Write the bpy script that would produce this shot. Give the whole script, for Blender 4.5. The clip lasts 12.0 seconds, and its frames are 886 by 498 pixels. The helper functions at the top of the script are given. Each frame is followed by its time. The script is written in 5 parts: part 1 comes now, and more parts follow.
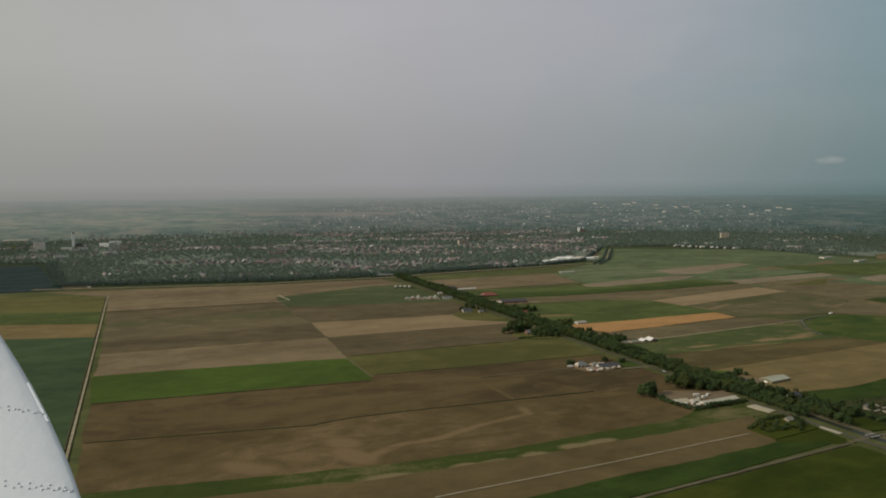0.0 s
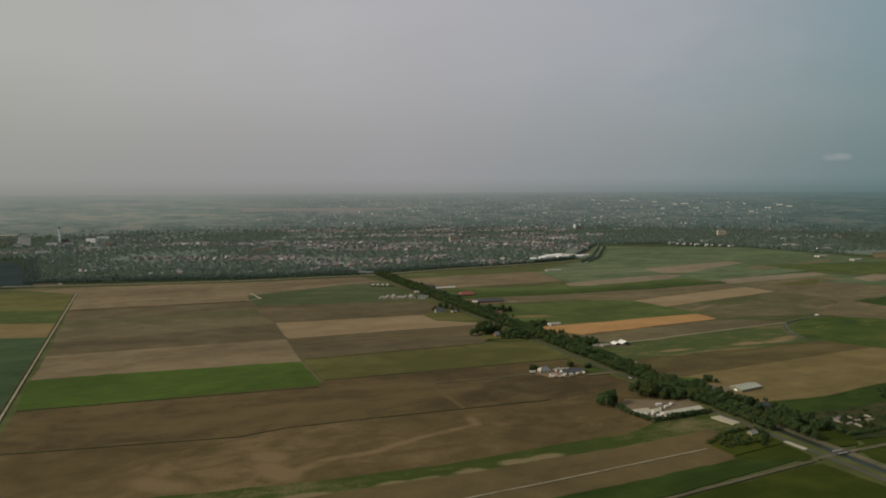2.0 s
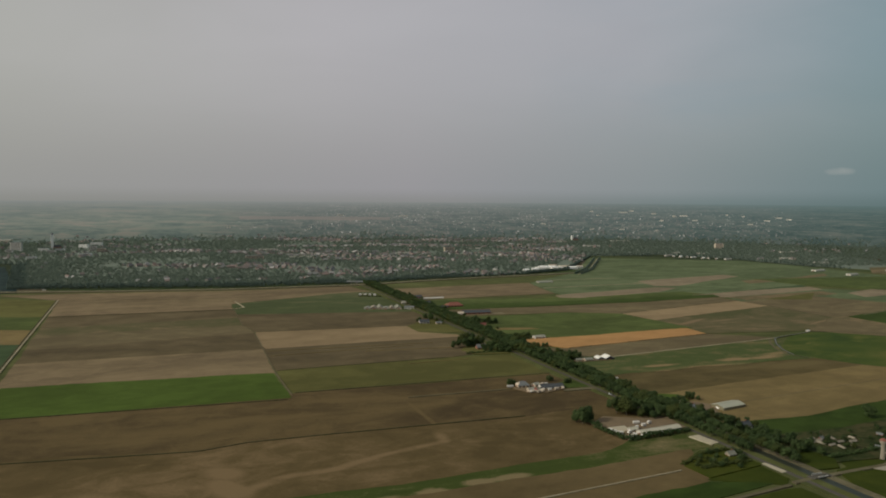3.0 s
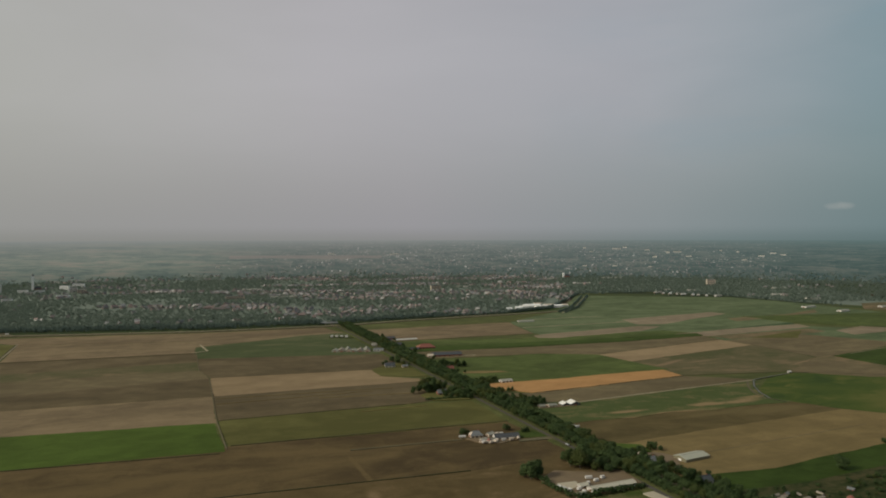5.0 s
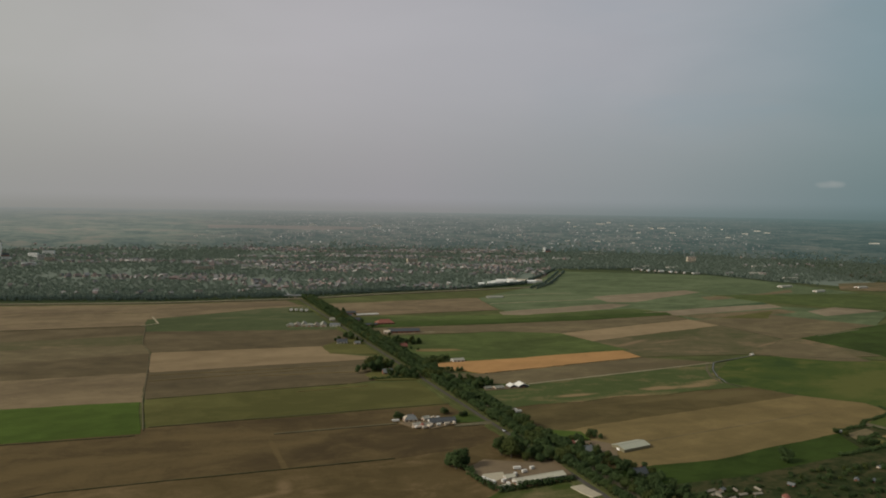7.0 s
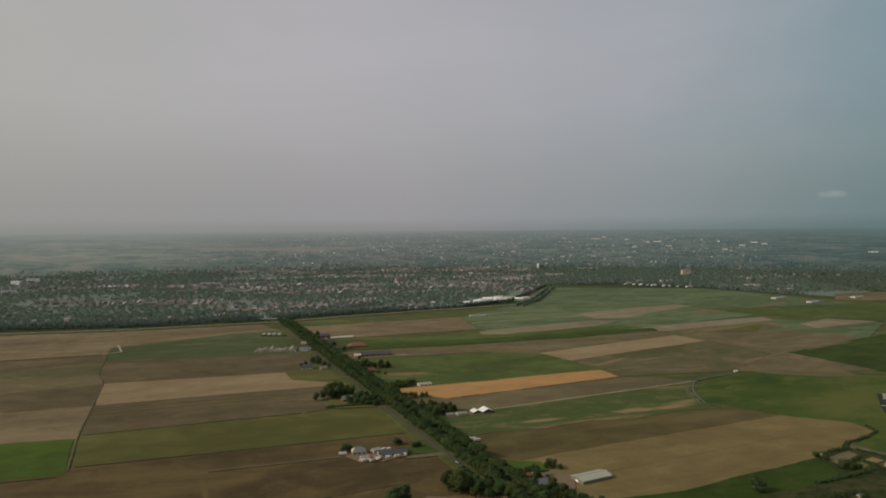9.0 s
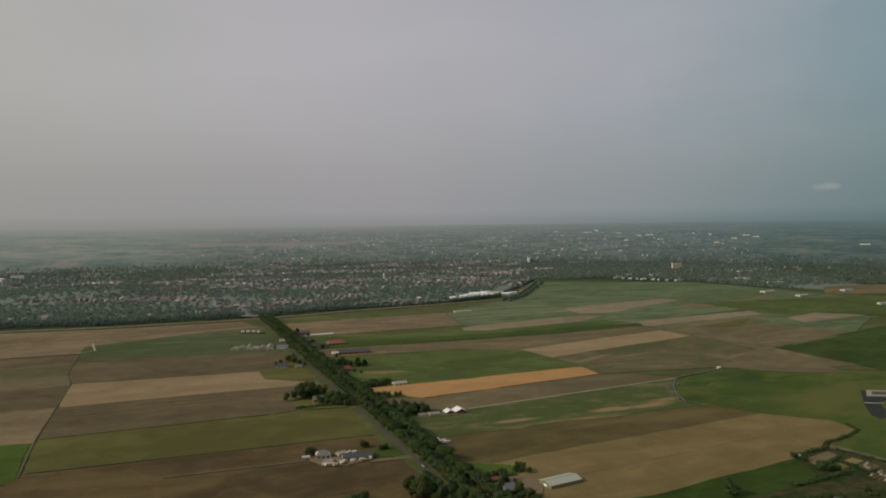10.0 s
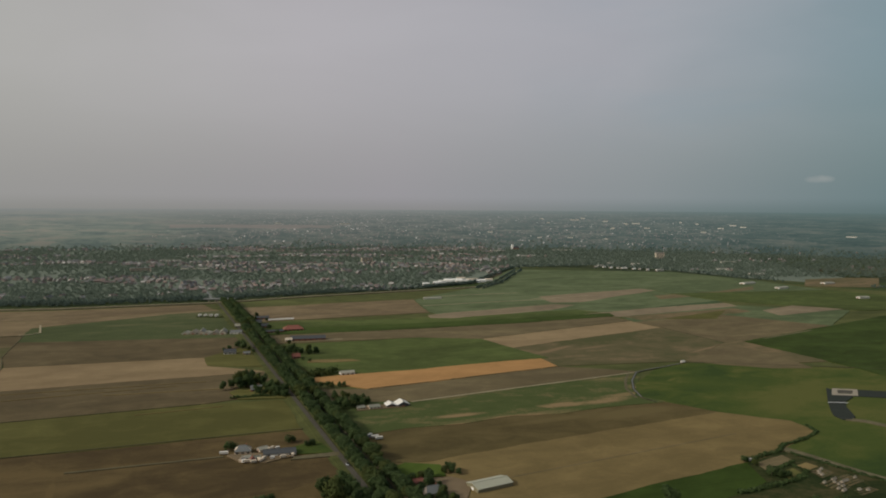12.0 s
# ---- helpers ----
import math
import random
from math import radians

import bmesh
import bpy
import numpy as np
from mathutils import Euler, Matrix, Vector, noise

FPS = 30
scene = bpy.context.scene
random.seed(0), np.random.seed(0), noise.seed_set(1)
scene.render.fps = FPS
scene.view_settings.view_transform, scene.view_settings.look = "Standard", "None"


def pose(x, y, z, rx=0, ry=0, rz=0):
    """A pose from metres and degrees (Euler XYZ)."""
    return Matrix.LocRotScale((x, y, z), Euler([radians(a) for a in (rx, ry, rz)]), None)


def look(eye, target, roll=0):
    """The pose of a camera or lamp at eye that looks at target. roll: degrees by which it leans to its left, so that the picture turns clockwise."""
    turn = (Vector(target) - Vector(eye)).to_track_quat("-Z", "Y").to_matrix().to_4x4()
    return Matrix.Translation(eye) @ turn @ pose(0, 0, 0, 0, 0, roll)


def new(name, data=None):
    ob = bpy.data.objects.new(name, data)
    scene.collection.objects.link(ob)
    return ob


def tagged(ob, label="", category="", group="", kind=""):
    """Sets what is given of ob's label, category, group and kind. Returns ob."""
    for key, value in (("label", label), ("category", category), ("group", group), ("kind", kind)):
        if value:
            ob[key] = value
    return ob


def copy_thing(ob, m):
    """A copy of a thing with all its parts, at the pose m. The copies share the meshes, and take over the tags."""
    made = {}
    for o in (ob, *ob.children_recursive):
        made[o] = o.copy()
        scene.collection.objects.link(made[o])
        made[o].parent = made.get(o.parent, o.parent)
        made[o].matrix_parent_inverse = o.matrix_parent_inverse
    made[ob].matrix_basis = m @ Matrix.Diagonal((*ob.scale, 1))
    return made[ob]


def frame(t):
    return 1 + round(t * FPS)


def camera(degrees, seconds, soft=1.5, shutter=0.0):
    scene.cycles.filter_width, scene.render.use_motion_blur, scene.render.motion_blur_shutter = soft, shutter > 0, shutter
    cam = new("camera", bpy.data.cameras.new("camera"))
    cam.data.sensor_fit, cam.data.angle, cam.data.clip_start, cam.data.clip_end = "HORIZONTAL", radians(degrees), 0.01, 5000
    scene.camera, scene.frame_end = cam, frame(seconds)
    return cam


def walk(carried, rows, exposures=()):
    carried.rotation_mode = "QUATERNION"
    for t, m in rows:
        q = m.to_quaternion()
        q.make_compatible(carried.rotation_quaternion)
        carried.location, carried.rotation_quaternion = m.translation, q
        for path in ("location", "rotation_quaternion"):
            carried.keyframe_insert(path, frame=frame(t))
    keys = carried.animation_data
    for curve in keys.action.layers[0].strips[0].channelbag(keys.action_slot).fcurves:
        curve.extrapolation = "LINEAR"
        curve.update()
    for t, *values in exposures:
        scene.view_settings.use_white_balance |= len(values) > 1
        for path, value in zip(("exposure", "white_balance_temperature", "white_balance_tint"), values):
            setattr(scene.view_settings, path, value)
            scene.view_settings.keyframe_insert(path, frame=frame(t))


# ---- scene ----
cam = camera(62.0, 12.0, soft=1.9)
# seconds, place, then pitch, lean and heading in degrees
ROWS = [
    (0, 0.60, -1.07, 210.62, -4.477, -0.408, -0.000),
    (0.5, 14.99, 9.84, 209.78, -4.274, -0.567, -0.062),
    (1, 28.82, 20.93, 210.19, -5.054, -0.252, 0.081),
    (1.5, 42.68, 32.61, 210.90, -4.906, -0.290, 0.077),
    (2, 56.38, 43.52, 210.17, -4.795, -0.247, 0.406),
    (2.5, 70.15, 54.19, 209.63, -4.173, -0.042, 0.609),
    (3, 84.17, 64.96, 208.40, -4.012, 0.388, 0.563),
    (5, 140.20, 107.30, 209.60, -1.105, -0.087, 0.665),
    (5.5, 153.49, 118.52, 207.90, -1.619, 0.508, 0.804),
    (6, 168.11, 129.86, 209.98, -2.584, 0.676, 0.438),
    (6.5, 181.60, 140.97, 211.16, -3.266, 0.876, -0.028),
    (8.5, 233.05, 184.66, 210.31, -2.831, 0.451, 0.516),
    (9, 246.32, 196.94, 208.99, -1.837, -0.445, 0.228),
    (9.5, 259.37, 208.46, 208.91, -1.900, -0.381, 0.073),
    (10, 272.40, 220.54, 209.57, -2.292, -0.725, -0.116),
    (10.5, 285.21, 232.28, 208.53, -2.866, -0.647, -0.189),
    (11, 297.73, 243.58, 208.09, -3.460, -0.023, -0.449),
    (11.5, 310.31, 255.64, 208.40, -4.268, 0.456, -0.526),
    (12, 322.90, 266.27, 205.80, -3.404, 0.336, -0.631),
]
walk(cam, [(t, pose(x, y, z, 90 + pitch, 0, heading) @ pose(0, 0, 0, 0, 0, lean)) for t, x, y, z, pitch, lean, heading in ROWS], ((0, 0.21, 6500, 4.0), (6, 0.21, 6500, 5.0), (12, 0.21, 6500, 6.4)))

# ---- light ----
SUN_AZ, SUN_EL = radians(-110), radians(31)      # from the left and a little behind the first view, a hazy afternoon
sun_way = Vector((math.sin(SUN_AZ) * math.cos(SUN_EL), math.cos(SUN_AZ) * math.cos(SUN_EL), math.sin(SUN_EL)))
sun = new("sun", bpy.data.lights.new("sun", "SUN"))
sun.data.energy, sun.data.angle, sun.data.color = 2.3, radians(10), (1.0, 0.95, 0.86)
sun.matrix_world = look((0, 0, 900), Vector((0, 0, 900)) - sun_way)

world = bpy.data.worlds.new("hazy_sky")
world.use_nodes = True
scene.world = world


class Nodes:
    """Short hand for building a node tree."""

    def __init__(self, tree):
        self.tree = tree
        tree.nodes.clear()

    def add(self, kind, ins=None):
        n = self.tree.nodes.new(kind)
        for k, v in (ins or {}).items():
            self.put(n.inputs[k], v)
        return n

    def put(self, socket, v):
        if isinstance(v, bpy.types.NodeSocket):
            self.tree.links.new(v, socket)
        else:
            socket.default_value = v

    def math(self, op, a, b=0.0, c=0.0):
        n = self.add("ShaderNodeMath", {0: a, 1: b, 2: c})
        n.operation = op
        return n.outputs[0]

    def mix(self, fac, a, b, blend="MIX"):
        n = self.add("ShaderNodeMix")
        n.data_type, n.blend_type = "RGBA", blend
        self.put(n.inputs[0], fac), self.put(n.inputs[6], a), self.put(n.inputs[7], b)
        return n.outputs[2]

    def ramp(self, fac, stops, interp="LINEAR"):
        n = self.add("ShaderNodeValToRGB", {0: fac})
        n.color_ramp.interpolation = interp
        els = n.color_ramp.elements
        while len(els) < len(stops):
            els.new(0.5)
        for e, (p, c) in zip(els, stops):
            e.position = p
            e.color = (*c, 1) if not isinstance(c, (int, float)) else (c, c, c, 1)
        return n.outputs[0]

    def noise(self, vec, scale, detail=3.0, rough=0.55, dist=0.0):
        return self.add("ShaderNodeTexNoise", {"Vector": vec, "Scale": scale, "Detail": detail, "Roughness": rough, "Distortion": dist}).outputs[0]

    def mapped(self, vec, loc=(0, 0, 0), rot=(0, 0, 0), scale=(1, 1, 1)):
        return self.add("ShaderNodeMapping", {"Vector": vec, "Location": loc, "Rotation": rot, "Scale": scale}).outputs[0]


def rgb(r, g, b):
    """Linear colour from 0..255 picture values."""
    return tuple((v / 255 / 12.92) if v < 11 else ((v / 255 + 0.055) / 1.055) ** 2.4 for v in (r, g, b))


w = Nodes(world.node_tree)
sky = w.add("ShaderNodeTexSky")
sky.sky_type, sky.sun_disc, sky.sun_elevation, sky.sun_rotation, sky.air_density, sky.dust_density = "NISHITA", False, SUN_EL, SUN_AZ, 1.5, 4.0
way = w.add("ShaderNodeTexCoord").outputs["Generated"]
xyz = w.add("ShaderNodeSeparateXYZ", {0: way}).outputs
clear = w.mix(1.0, sky.outputs[0], (0.06, 0.06, 0.06, 1), "MULTIPLY")
# grey overcast sheet, warmer towards the sun, thinner and bluer away from it
side = w.add("ShaderNodeMapRange", {0: xyz[0], 1: -0.55, 2: 0.55, 3: 0.0, 4: 1.0}).outputs[0]
cloud_vec = w.mapped(way, scale=(1.0, 1.0, 3.2))
billow = w.noise(cloud_vec, 2.2, 4.0, 0.5, 0.4)
veil = w.ramp(side, [(0.0, rgb(166, 163, 160)), (0.35, rgb(167, 162, 167)), (0.7, rgb(156, 155, 163)), (1.0, rgb(116, 136, 145))])
veil = w.mix(w.math("MULTIPLY", w.math("SUBTRACT", billow, 0.42), 0.6), veil, (0.52, 0.49, 0.53, 1))
# blue shows through in slanting gaps away from the sun
streak = w.noise(w.mapped(way, rot=(0, radians(28), 0), scale=(0.7, 0.7, 3.4)), 2.4, 5.0, 0.55, 0.5)
gap = w.math("MULTIPLY", w.add("ShaderNodeMapRange", {0: streak, 1: 0.44, 2: 0.62}).outputs[0], w.add("ShaderNodeMapRange", {0: xyz[0], 1: 0.1, 2: 0.5}).outputs[0])
veil = w.mix(w.math("MULTIPLY", gap, 0.55), veil, (*rgb(122, 146, 163), 1))
# a denser haze low over the land
low = w.ramp(side, [(0.0, rgb(148, 146, 145)), (0.45, rgb(149, 146, 151)), (0.75, rgb(134, 140, 144)), (1.0, rgb(104, 123, 127))])
rise = w.add("ShaderNodeMapRange", {0: xyz[2], 1: 0.0, 2: 0.2, 3: 0.0, 4: 1.0})
rise.interpolation_type = "SMOOTHSTEP"
high = rise.outputs[0]
sheet = w.mix(high, low, veil)
band = w.ramp(side, [(0.0, rgb(136, 135, 132)), (0.5, rgb(134, 133, 134)), (0.8, rgb(110, 122, 124)), (1.0, rgb(92, 110, 112))])
settle = w.add("ShaderNodeMapRange", {0: xyz[2], 1: -0.01, 2: 0.014, 3: 0.0, 4: 1.0})
settle.interpolation_type = "SMOOTHSTEP"
sheet = w.mix(settle.outputs[0], band, sheet)
# one small white cloud, low down
puff = w.math("ADD", w.math("POWER", w.math("DIVIDE", w.math("SUBTRACT", w.math("DIVIDE", xyz[0], xyz[1]), 0.523), 0.022), 2.0),
              w.math("POWER", w.math("DIVIDE", w.math("SUBTRACT", xyz[2], 0.034), 0.0055), 2.0))
puff = w.math("ADD", puff, w.math("MULTIPLY", w.noise(way, 60.0, 3.0), 1.2))
puff_fac = w.add("ShaderNodeMapRange", {0: puff, 1: 1.5, 2: 0.3, 3: 0.0, 4: 0.4}).outputs[0]
puff_fac = w.math("MULTIPLY", puff_fac, w.math("GREATER_THAN", xyz[1], 0.1))
sheet = w.mix(puff_fac, sheet, (*rgb(176, 172, 170), 1))
full = w.mix(0.9, clear, sheet)
w.add("ShaderNodeOutputWorld", {0: w.add("ShaderNodeBackground", {0: full, 1: 1.0}).outputs[0]})


# ---- materials ----
def material(name):
    m = bpy.data.materials.new(name)
    m.use_nodes = True
    return m, Nodes(m.node_tree)


def finish(n, colour, rough=0.9, bump=None, strength=0.3, distance=0.1, **more):
    ins = {"Base Color": colour, "Roughness": rough, "Specular IOR Level": more.pop("spec", 0.2)}
    if bump is not None:
        ins["Normal"] = n.add("ShaderNodeBump", {"Height": bump, "Strength": strength, "Distance": distance}).outputs[0]
    ins.update(more)
    b = n.add("ShaderNodeBsdfPrincipled", ins)
    n.add("ShaderNodeOutputMaterial", {0: b.outputs[0]})
    return b


ROW = radians(19)     # the way the field strips run


def field_mat(name, dark, mid, light, row_scale=0.05, row_amount=0.1, patch=0.009, turn=ROW, blotch=1.1, spots=()):
    """Tilled or cropped land: broad damp and dry patches, fine clods, and rows along the strip.
    spots: dry sandy places, or darker ones where strength is negative, each with its middle, half length, half width,
    way and strength."""
    m, n = material(name)
    geo = n.add("ShaderNodeNewGeometry").outputs["Position"]
    own = n.add("ShaderNodeObjectInfo").outputs["Random"]
    along = n.mapped(geo, rot=(0, 0, -turn))
    long_v = n.mapped(along, scale=(0.5, 1, 1))
    broad = n.noise(long_v, patch, 4.0, 0.6, 1.2)
    blot = n.noise(n.mapped(along, scale=(0.75, 1, 1)), patch * 4.5, 4.0, 0.65, 0.6)
    fine = n.noise(geo, 0.35, 4.0, 0.7)
    stripes = n.noise(n.mapped(along, scale=(0.004, 1, 0)), 0.12, 2.0, 0.6)
    rows = n.noise(n.mapped(along, scale=(0.01, 1, 0)), row_scale * 12, 1.0)
    v = n.math("ADD", n.math("MULTIPLY_ADD", n.math("SUBTRACT", broad, 0.5), blotch, 0.5), n.math("MULTIPLY", n.math("SUBTRACT", blot, 0.5), blotch * 0.7))
    v = n.math("ADD", v, n.math("MULTIPLY", n.math("SUBTRACT", fine, 0.5), 0.25))
    v = n.math("ADD", v, n.math("MULTIPLY", n.math("SUBTRACT", stripes, 0.5), row_amount * 1.4))
    v = n.math("ADD", v, n.math("MULTIPLY", n.math("SUBTRACT", rows, 0.5), row_amount))
    v = n.math("ADD", v, n.math("MULTIPLY", n.math("SUBTRACT", own, 0.5), 0.15))
    for cx, cy, lx, ly, deg, push in spots:
        here = n.add("ShaderNodeMapping", {"Vector": geo, "Location": (cx, cy, 0), "Rotation": (0, 0, radians(deg)), "Scale": (lx, ly, 1000)})
        here.vector_type = "TEXTURE"
        reach = n.add("ShaderNodeVectorMath", {0: here.outputs[0]})
        reach.operation = "LENGTH"
        ragged = n.math("MULTIPLY_ADD", n.math("SUBTRACT", blot, 0.5), 2.2, reach.outputs["Value"])
        v = n.math("MULTIPLY_ADD", n.add("ShaderNodeMapRange", {0: ragged, 1: 1.25, 2: 0.5}).outputs[0], push, v)
    colour = n.ramp(v, [(0.28, dark), (0.5, mid), (0.74, light)])
    finish(n, colour, 0.95, n.math("ADD", fine, rows), 0.5, 0.3, spec=0.05)
    return m


SOIL = field_mat("bare_soil_brown", (0.1022, 0.0793, 0.0426), (0.1305, 0.1013, 0.0541), (0.1697, 0.1321, 0.0696))
SOIL_DARK = field_mat("bare_soil_dark", (0.076, 0.0575, 0.031), (0.097, 0.0735, 0.039), (0.132, 0.1, 0.054))
SOIL_PINK = field_mat("bare_soil_pinkish", (0.1224, 0.0899, 0.0511), (0.1574, 0.1155, 0.0648), (0.2053, 0.1498, 0.0836))
# far strips: soil and crop colours lifted and blued to imitate distance haze
SOIL_PALE = field_mat("pale_hazed_soil", (0.1592, 0.1244, 0.0796), (0.2012, 0.1559, 0.0995), (0.2522, 0.1948, 0.1241))
CROP_PALE = field_mat("hazed_green_crop", (0.0739, 0.0923, 0.0432), (0.0941, 0.1140, 0.0540), (0.1254, 0.1436, 0.0720), blotch=1.4)
SOIL_PEAT = field_mat("dark_peaty_soil", (0.0591, 0.0413, 0.0196), (0.0796, 0.0557, 0.0251), (0.1138, 0.0796, 0.0347),
                      spots=((-66, 745, 30, 4, 25, 0.26), (-115, 731, 26, 8, 35, 0.2), (90, 742, 26, 5, 30, 0.16), (64, 748, 48, 3, -68, 0.26), (20, 770, 60, 20, 25, 0.1), (-160, 690, 70, 22, 20, 0.12), (170, 800, 90, 30, 20, -0.14)))
SOIL_TAN = field_mat("dry_soil_tan", (0.1304, 0.0953, 0.0396), (0.1619, 0.1167, 0.0494), (0.2016, 0.1460, 0.0617))
SOIL_SAND = field_mat("light_sandy_soil", (0.1841, 0.1306, 0.0709), (0.2192, 0.1559, 0.0854), (0.2608, 0.1874, 0.1031))
SOIL_MIXED = field_mat("sandy_brown_soil", (0.0764, 0.0543, 0.0227), (0.0991, 0.0695, 0.0299), (0.1643, 0.1119, 0.0561), patch=0.008, row_amount=0.06, blotch=1.2,
                       spots=((-71, 574, 22, 12, -40, 0.3), (-48, 585, 26, 7, 48, 0.2), (-19, 607, 26, 5, 25, 0.2), (15, 632, 32, 5, 42, 0.2), (58, 666, 38, 5, 35, 0.24), (78, 694, 15, 6, -70, 0.24), (-84, 604, 18, 11, -20, 0.24), (-150, 548, 30, 12, -20, 0.2), (180, 715, 80, 40, 30, -0.22)))
FALLOW = field_mat("weedy_fallow_soil", (0.0737, 0.0721, 0.0303), (0.1045, 0.0880, 0.0439), (0.1758, 0.1240, 0.0690), patch=0.01, blotch=1.0,
                   spots=((496, 1310, 50, 7, 46, 0.32), (440, 1292, 30, 6, 20, 0.22), (560, 1330, 40, 6, 30, 0.2), (711, 1314, 46, 4, 43, 0.3), (600, 1400, 90, 26, 30, -0.2)))
CROP = field_mat("young_crop_green", (0.0505, 0.0617, 0.0187), (0.0674, 0.0830, 0.0249), (0.0910, 0.1122, 0.0338))
CROP_DULL = field_mat("dull_crop_green", (0.056, 0.066, 0.027), (0.07, 0.082, 0.034), (0.105, 0.1, 0.05), spots=((-120, 1500, 30, 8, 10, 0.2), (-210, 1500, 30, 10, 10, 0.2)))
CROP_COOL = field_mat("cool_crop_green", (0.034, 0.052, 0.023), (0.044, 0.066, 0.029), (0.058, 0.084, 0.037))
CROP_BRIGHT = field_mat("bright_grass_green", (0.0422, 0.0610, 0.0115), (0.0522, 0.0760, 0.0141), (0.0678, 0.0985, 0.0184), row_amount=0.1)
GARDEN = field_mat("overgrown_garden_soil", (0.018, 0.026, 0.008), (0.03, 0.037, 0.012), (0.06, 0.052, 0.022), row_amount=0.03, patch=0.03, blotch=1.6)
CROP_DARK = field_mat("dark_crop_green", (0.0207, 0.0332, 0.0063), (0.0287, 0.0452, 0.0086), (0.0405, 0.0618, 0.0123))
CROP_EAST = field_mat("even_crop_green", (0.0288, 0.0415, 0.0095), (0.0399, 0.0565, 0.0131), (0.0562, 0.0773, 0.0186))
CROP_PATCHY = field_mat("patchy_crop_green", (0.0509, 0.0636, 0.0201), (0.0650, 0.0797, 0.0261), (0.2162, 0.1484, 0.0753), patch=0.011, blotch=0.62,
                        spots=((347, 976, 24, 5, 20, 0.3), (406, 970, 26, 8, 18, 0.34), (340, 943, 16, 4, 20, 0.28), (455, 1016, 22, 8, 20, 0.3), (500, 1030, 30, 9, 24, 0.24), (400, 968, 120, 13, 22, 0.13), (560, 1090, 16, 20, 60, 0.26), (530, 1056, 38, 8, 24, 0.24)))
CROP_STRIP = field_mat("ragged_green_strip", (0.033, 0.046, 0.0105), (0.046, 0.06, 0.0135), (0.170, 0.130, 0.065), patch=0.011, blotch=0.6,
                       spots=((-35, 527, 22, 8, 5, 0.42), (18, 545, 13, 10, 0, 0.4), (76, 572, 16, 8, 18, 0.42), (108, 592, 14, 7, 20, 0.4), (131, 603, 16, 6, 20, 0.4), (-90, 512, 20, 4, 12, 0.25), (40, 560, 18, 4, 24, 0.25)))
OLIVE = field_mat("olive_meadow", (0.0740, 0.0690, 0.0215), (0.0940, 0.0870, 0.0275), (0.1220, 0.1130, 0.0370))
GRASS = field_mat("rough_grass", (0.0351, 0.0556, 0.0142), (0.0570, 0.0750, 0.0171), (0.0921, 0.0944, 0.0259), row_amount=0.03, blotch=1.2, patch=0.006,
                  spots=((640, 1100, 120, 60, 36, -0.14), (720, 1000, 130, 80, -60, 0.2), (605, 1128, 10, 3, 50, 0.35)))
MEADOW = field_mat("lush_meadow_green", (0.0272, 0.0365, 0.0047), (0.0373, 0.0461, 0.0062), (0.0565, 0.0604, 0.0095), row_amount=0.05, blotch=1.2)
OCHRE = field_mat("ripe_ochre_crop", (0.3039, 0.1665, 0.0661), (0.3568, 0.1954, 0.0771), (0.4109, 0.2242, 0.0893), row_amount=0.1)
NURSERY = field_mat("dark_nursery_rows", (0.012, 0.022, 0.02), (0.02, 0.032, 0.03), (0.03, 0.045, 0.04), row_amount=0.5)
SOIL_UMBER = field_mat("dark_umber_soil", (0.0721, 0.0550, 0.0231), (0.0901, 0.0680, 0.0282), (0.1186, 0.0900, 0.0385), spots=((525, 990, 44, 12, 24, 0.34), (430, 960, 60, 6, 22, 0.2), (320, 880, 60, 14, 24, -0.15)))
SOIL_RUSSET = field_mat("russet_dry_soil", (0.0846, 0.0607, 0.0270), (0.1067, 0.0764, 0.0342), (0.1343, 0.0966, 0.0441))
TRACK = field_mat("pale_dirt_track", (0.0880, 0.0757, 0.0440), (0.1100, 0.0942, 0.0546), (0.1434, 0.1223, 0.0713), row_amount=0.1, patch=0.05)
VERGE = field_mat("verge_grass", (0.0570, 0.0621, 0.0216), (0.0779, 0.0825, 0.0288), (0.1092, 0.1125, 0.0405), row_amount=0.1)


def ground_mat():
    """Open country: a mosaic of small fields, meadows and woods."""
    m, n = material("open_country")
    geo = n.add("ShaderNodeNewGeometry").outputs["Position"]
    along = n.mapped(geo, rot=(0, 0, -ROW), scale=(0.0022, 0.0065, 0))
    cells = n.add("ShaderNodeTexVoronoi", {"Vector": along, "Scale": 1.0, "Randomness": 0.75})
    cells.voronoi_dimensions, cells.distance = "2D", "CHEBYCHEV"
    pick = n.add("ShaderNodeSeparateColor", {0: cells.outputs["Color"]}).outputs[0]
    fields = n.ramp(pick, [(0.0, (0.035, 0.05, 0.018)), (0.25, (0.055, 0.07, 0.025)), (0.45, (0.07, 0.078, 0.03)), (0.62, (0.045, 0.065, 0.02)), (0.8, (0.12, 0.095, 0.06)), (0.92, (0.075, 0.08, 0.03))], "CONSTANT")
    broad = n.noise(geo, 0.0012, 4.0, 0.6)
    woods = n.add("ShaderNodeMapRange", {0: broad, 1: 0.5, 2: 0.54}).outputs[0]
    fine = n.noise(geo, 0.12, 5.0, 0.7)
    colour = n.mix(woods, fields, (0.026, 0.036, 0.018, 1))
    colour = n.mix(n.math("MULTIPLY", fine, 0.5), colour, (0.05, 0.055, 0.024, 1))
    finish(n, colour, 0.95, fine, 0.6, 0.6, spec=0.05)
    return m


COUNTRY = ground_mat()


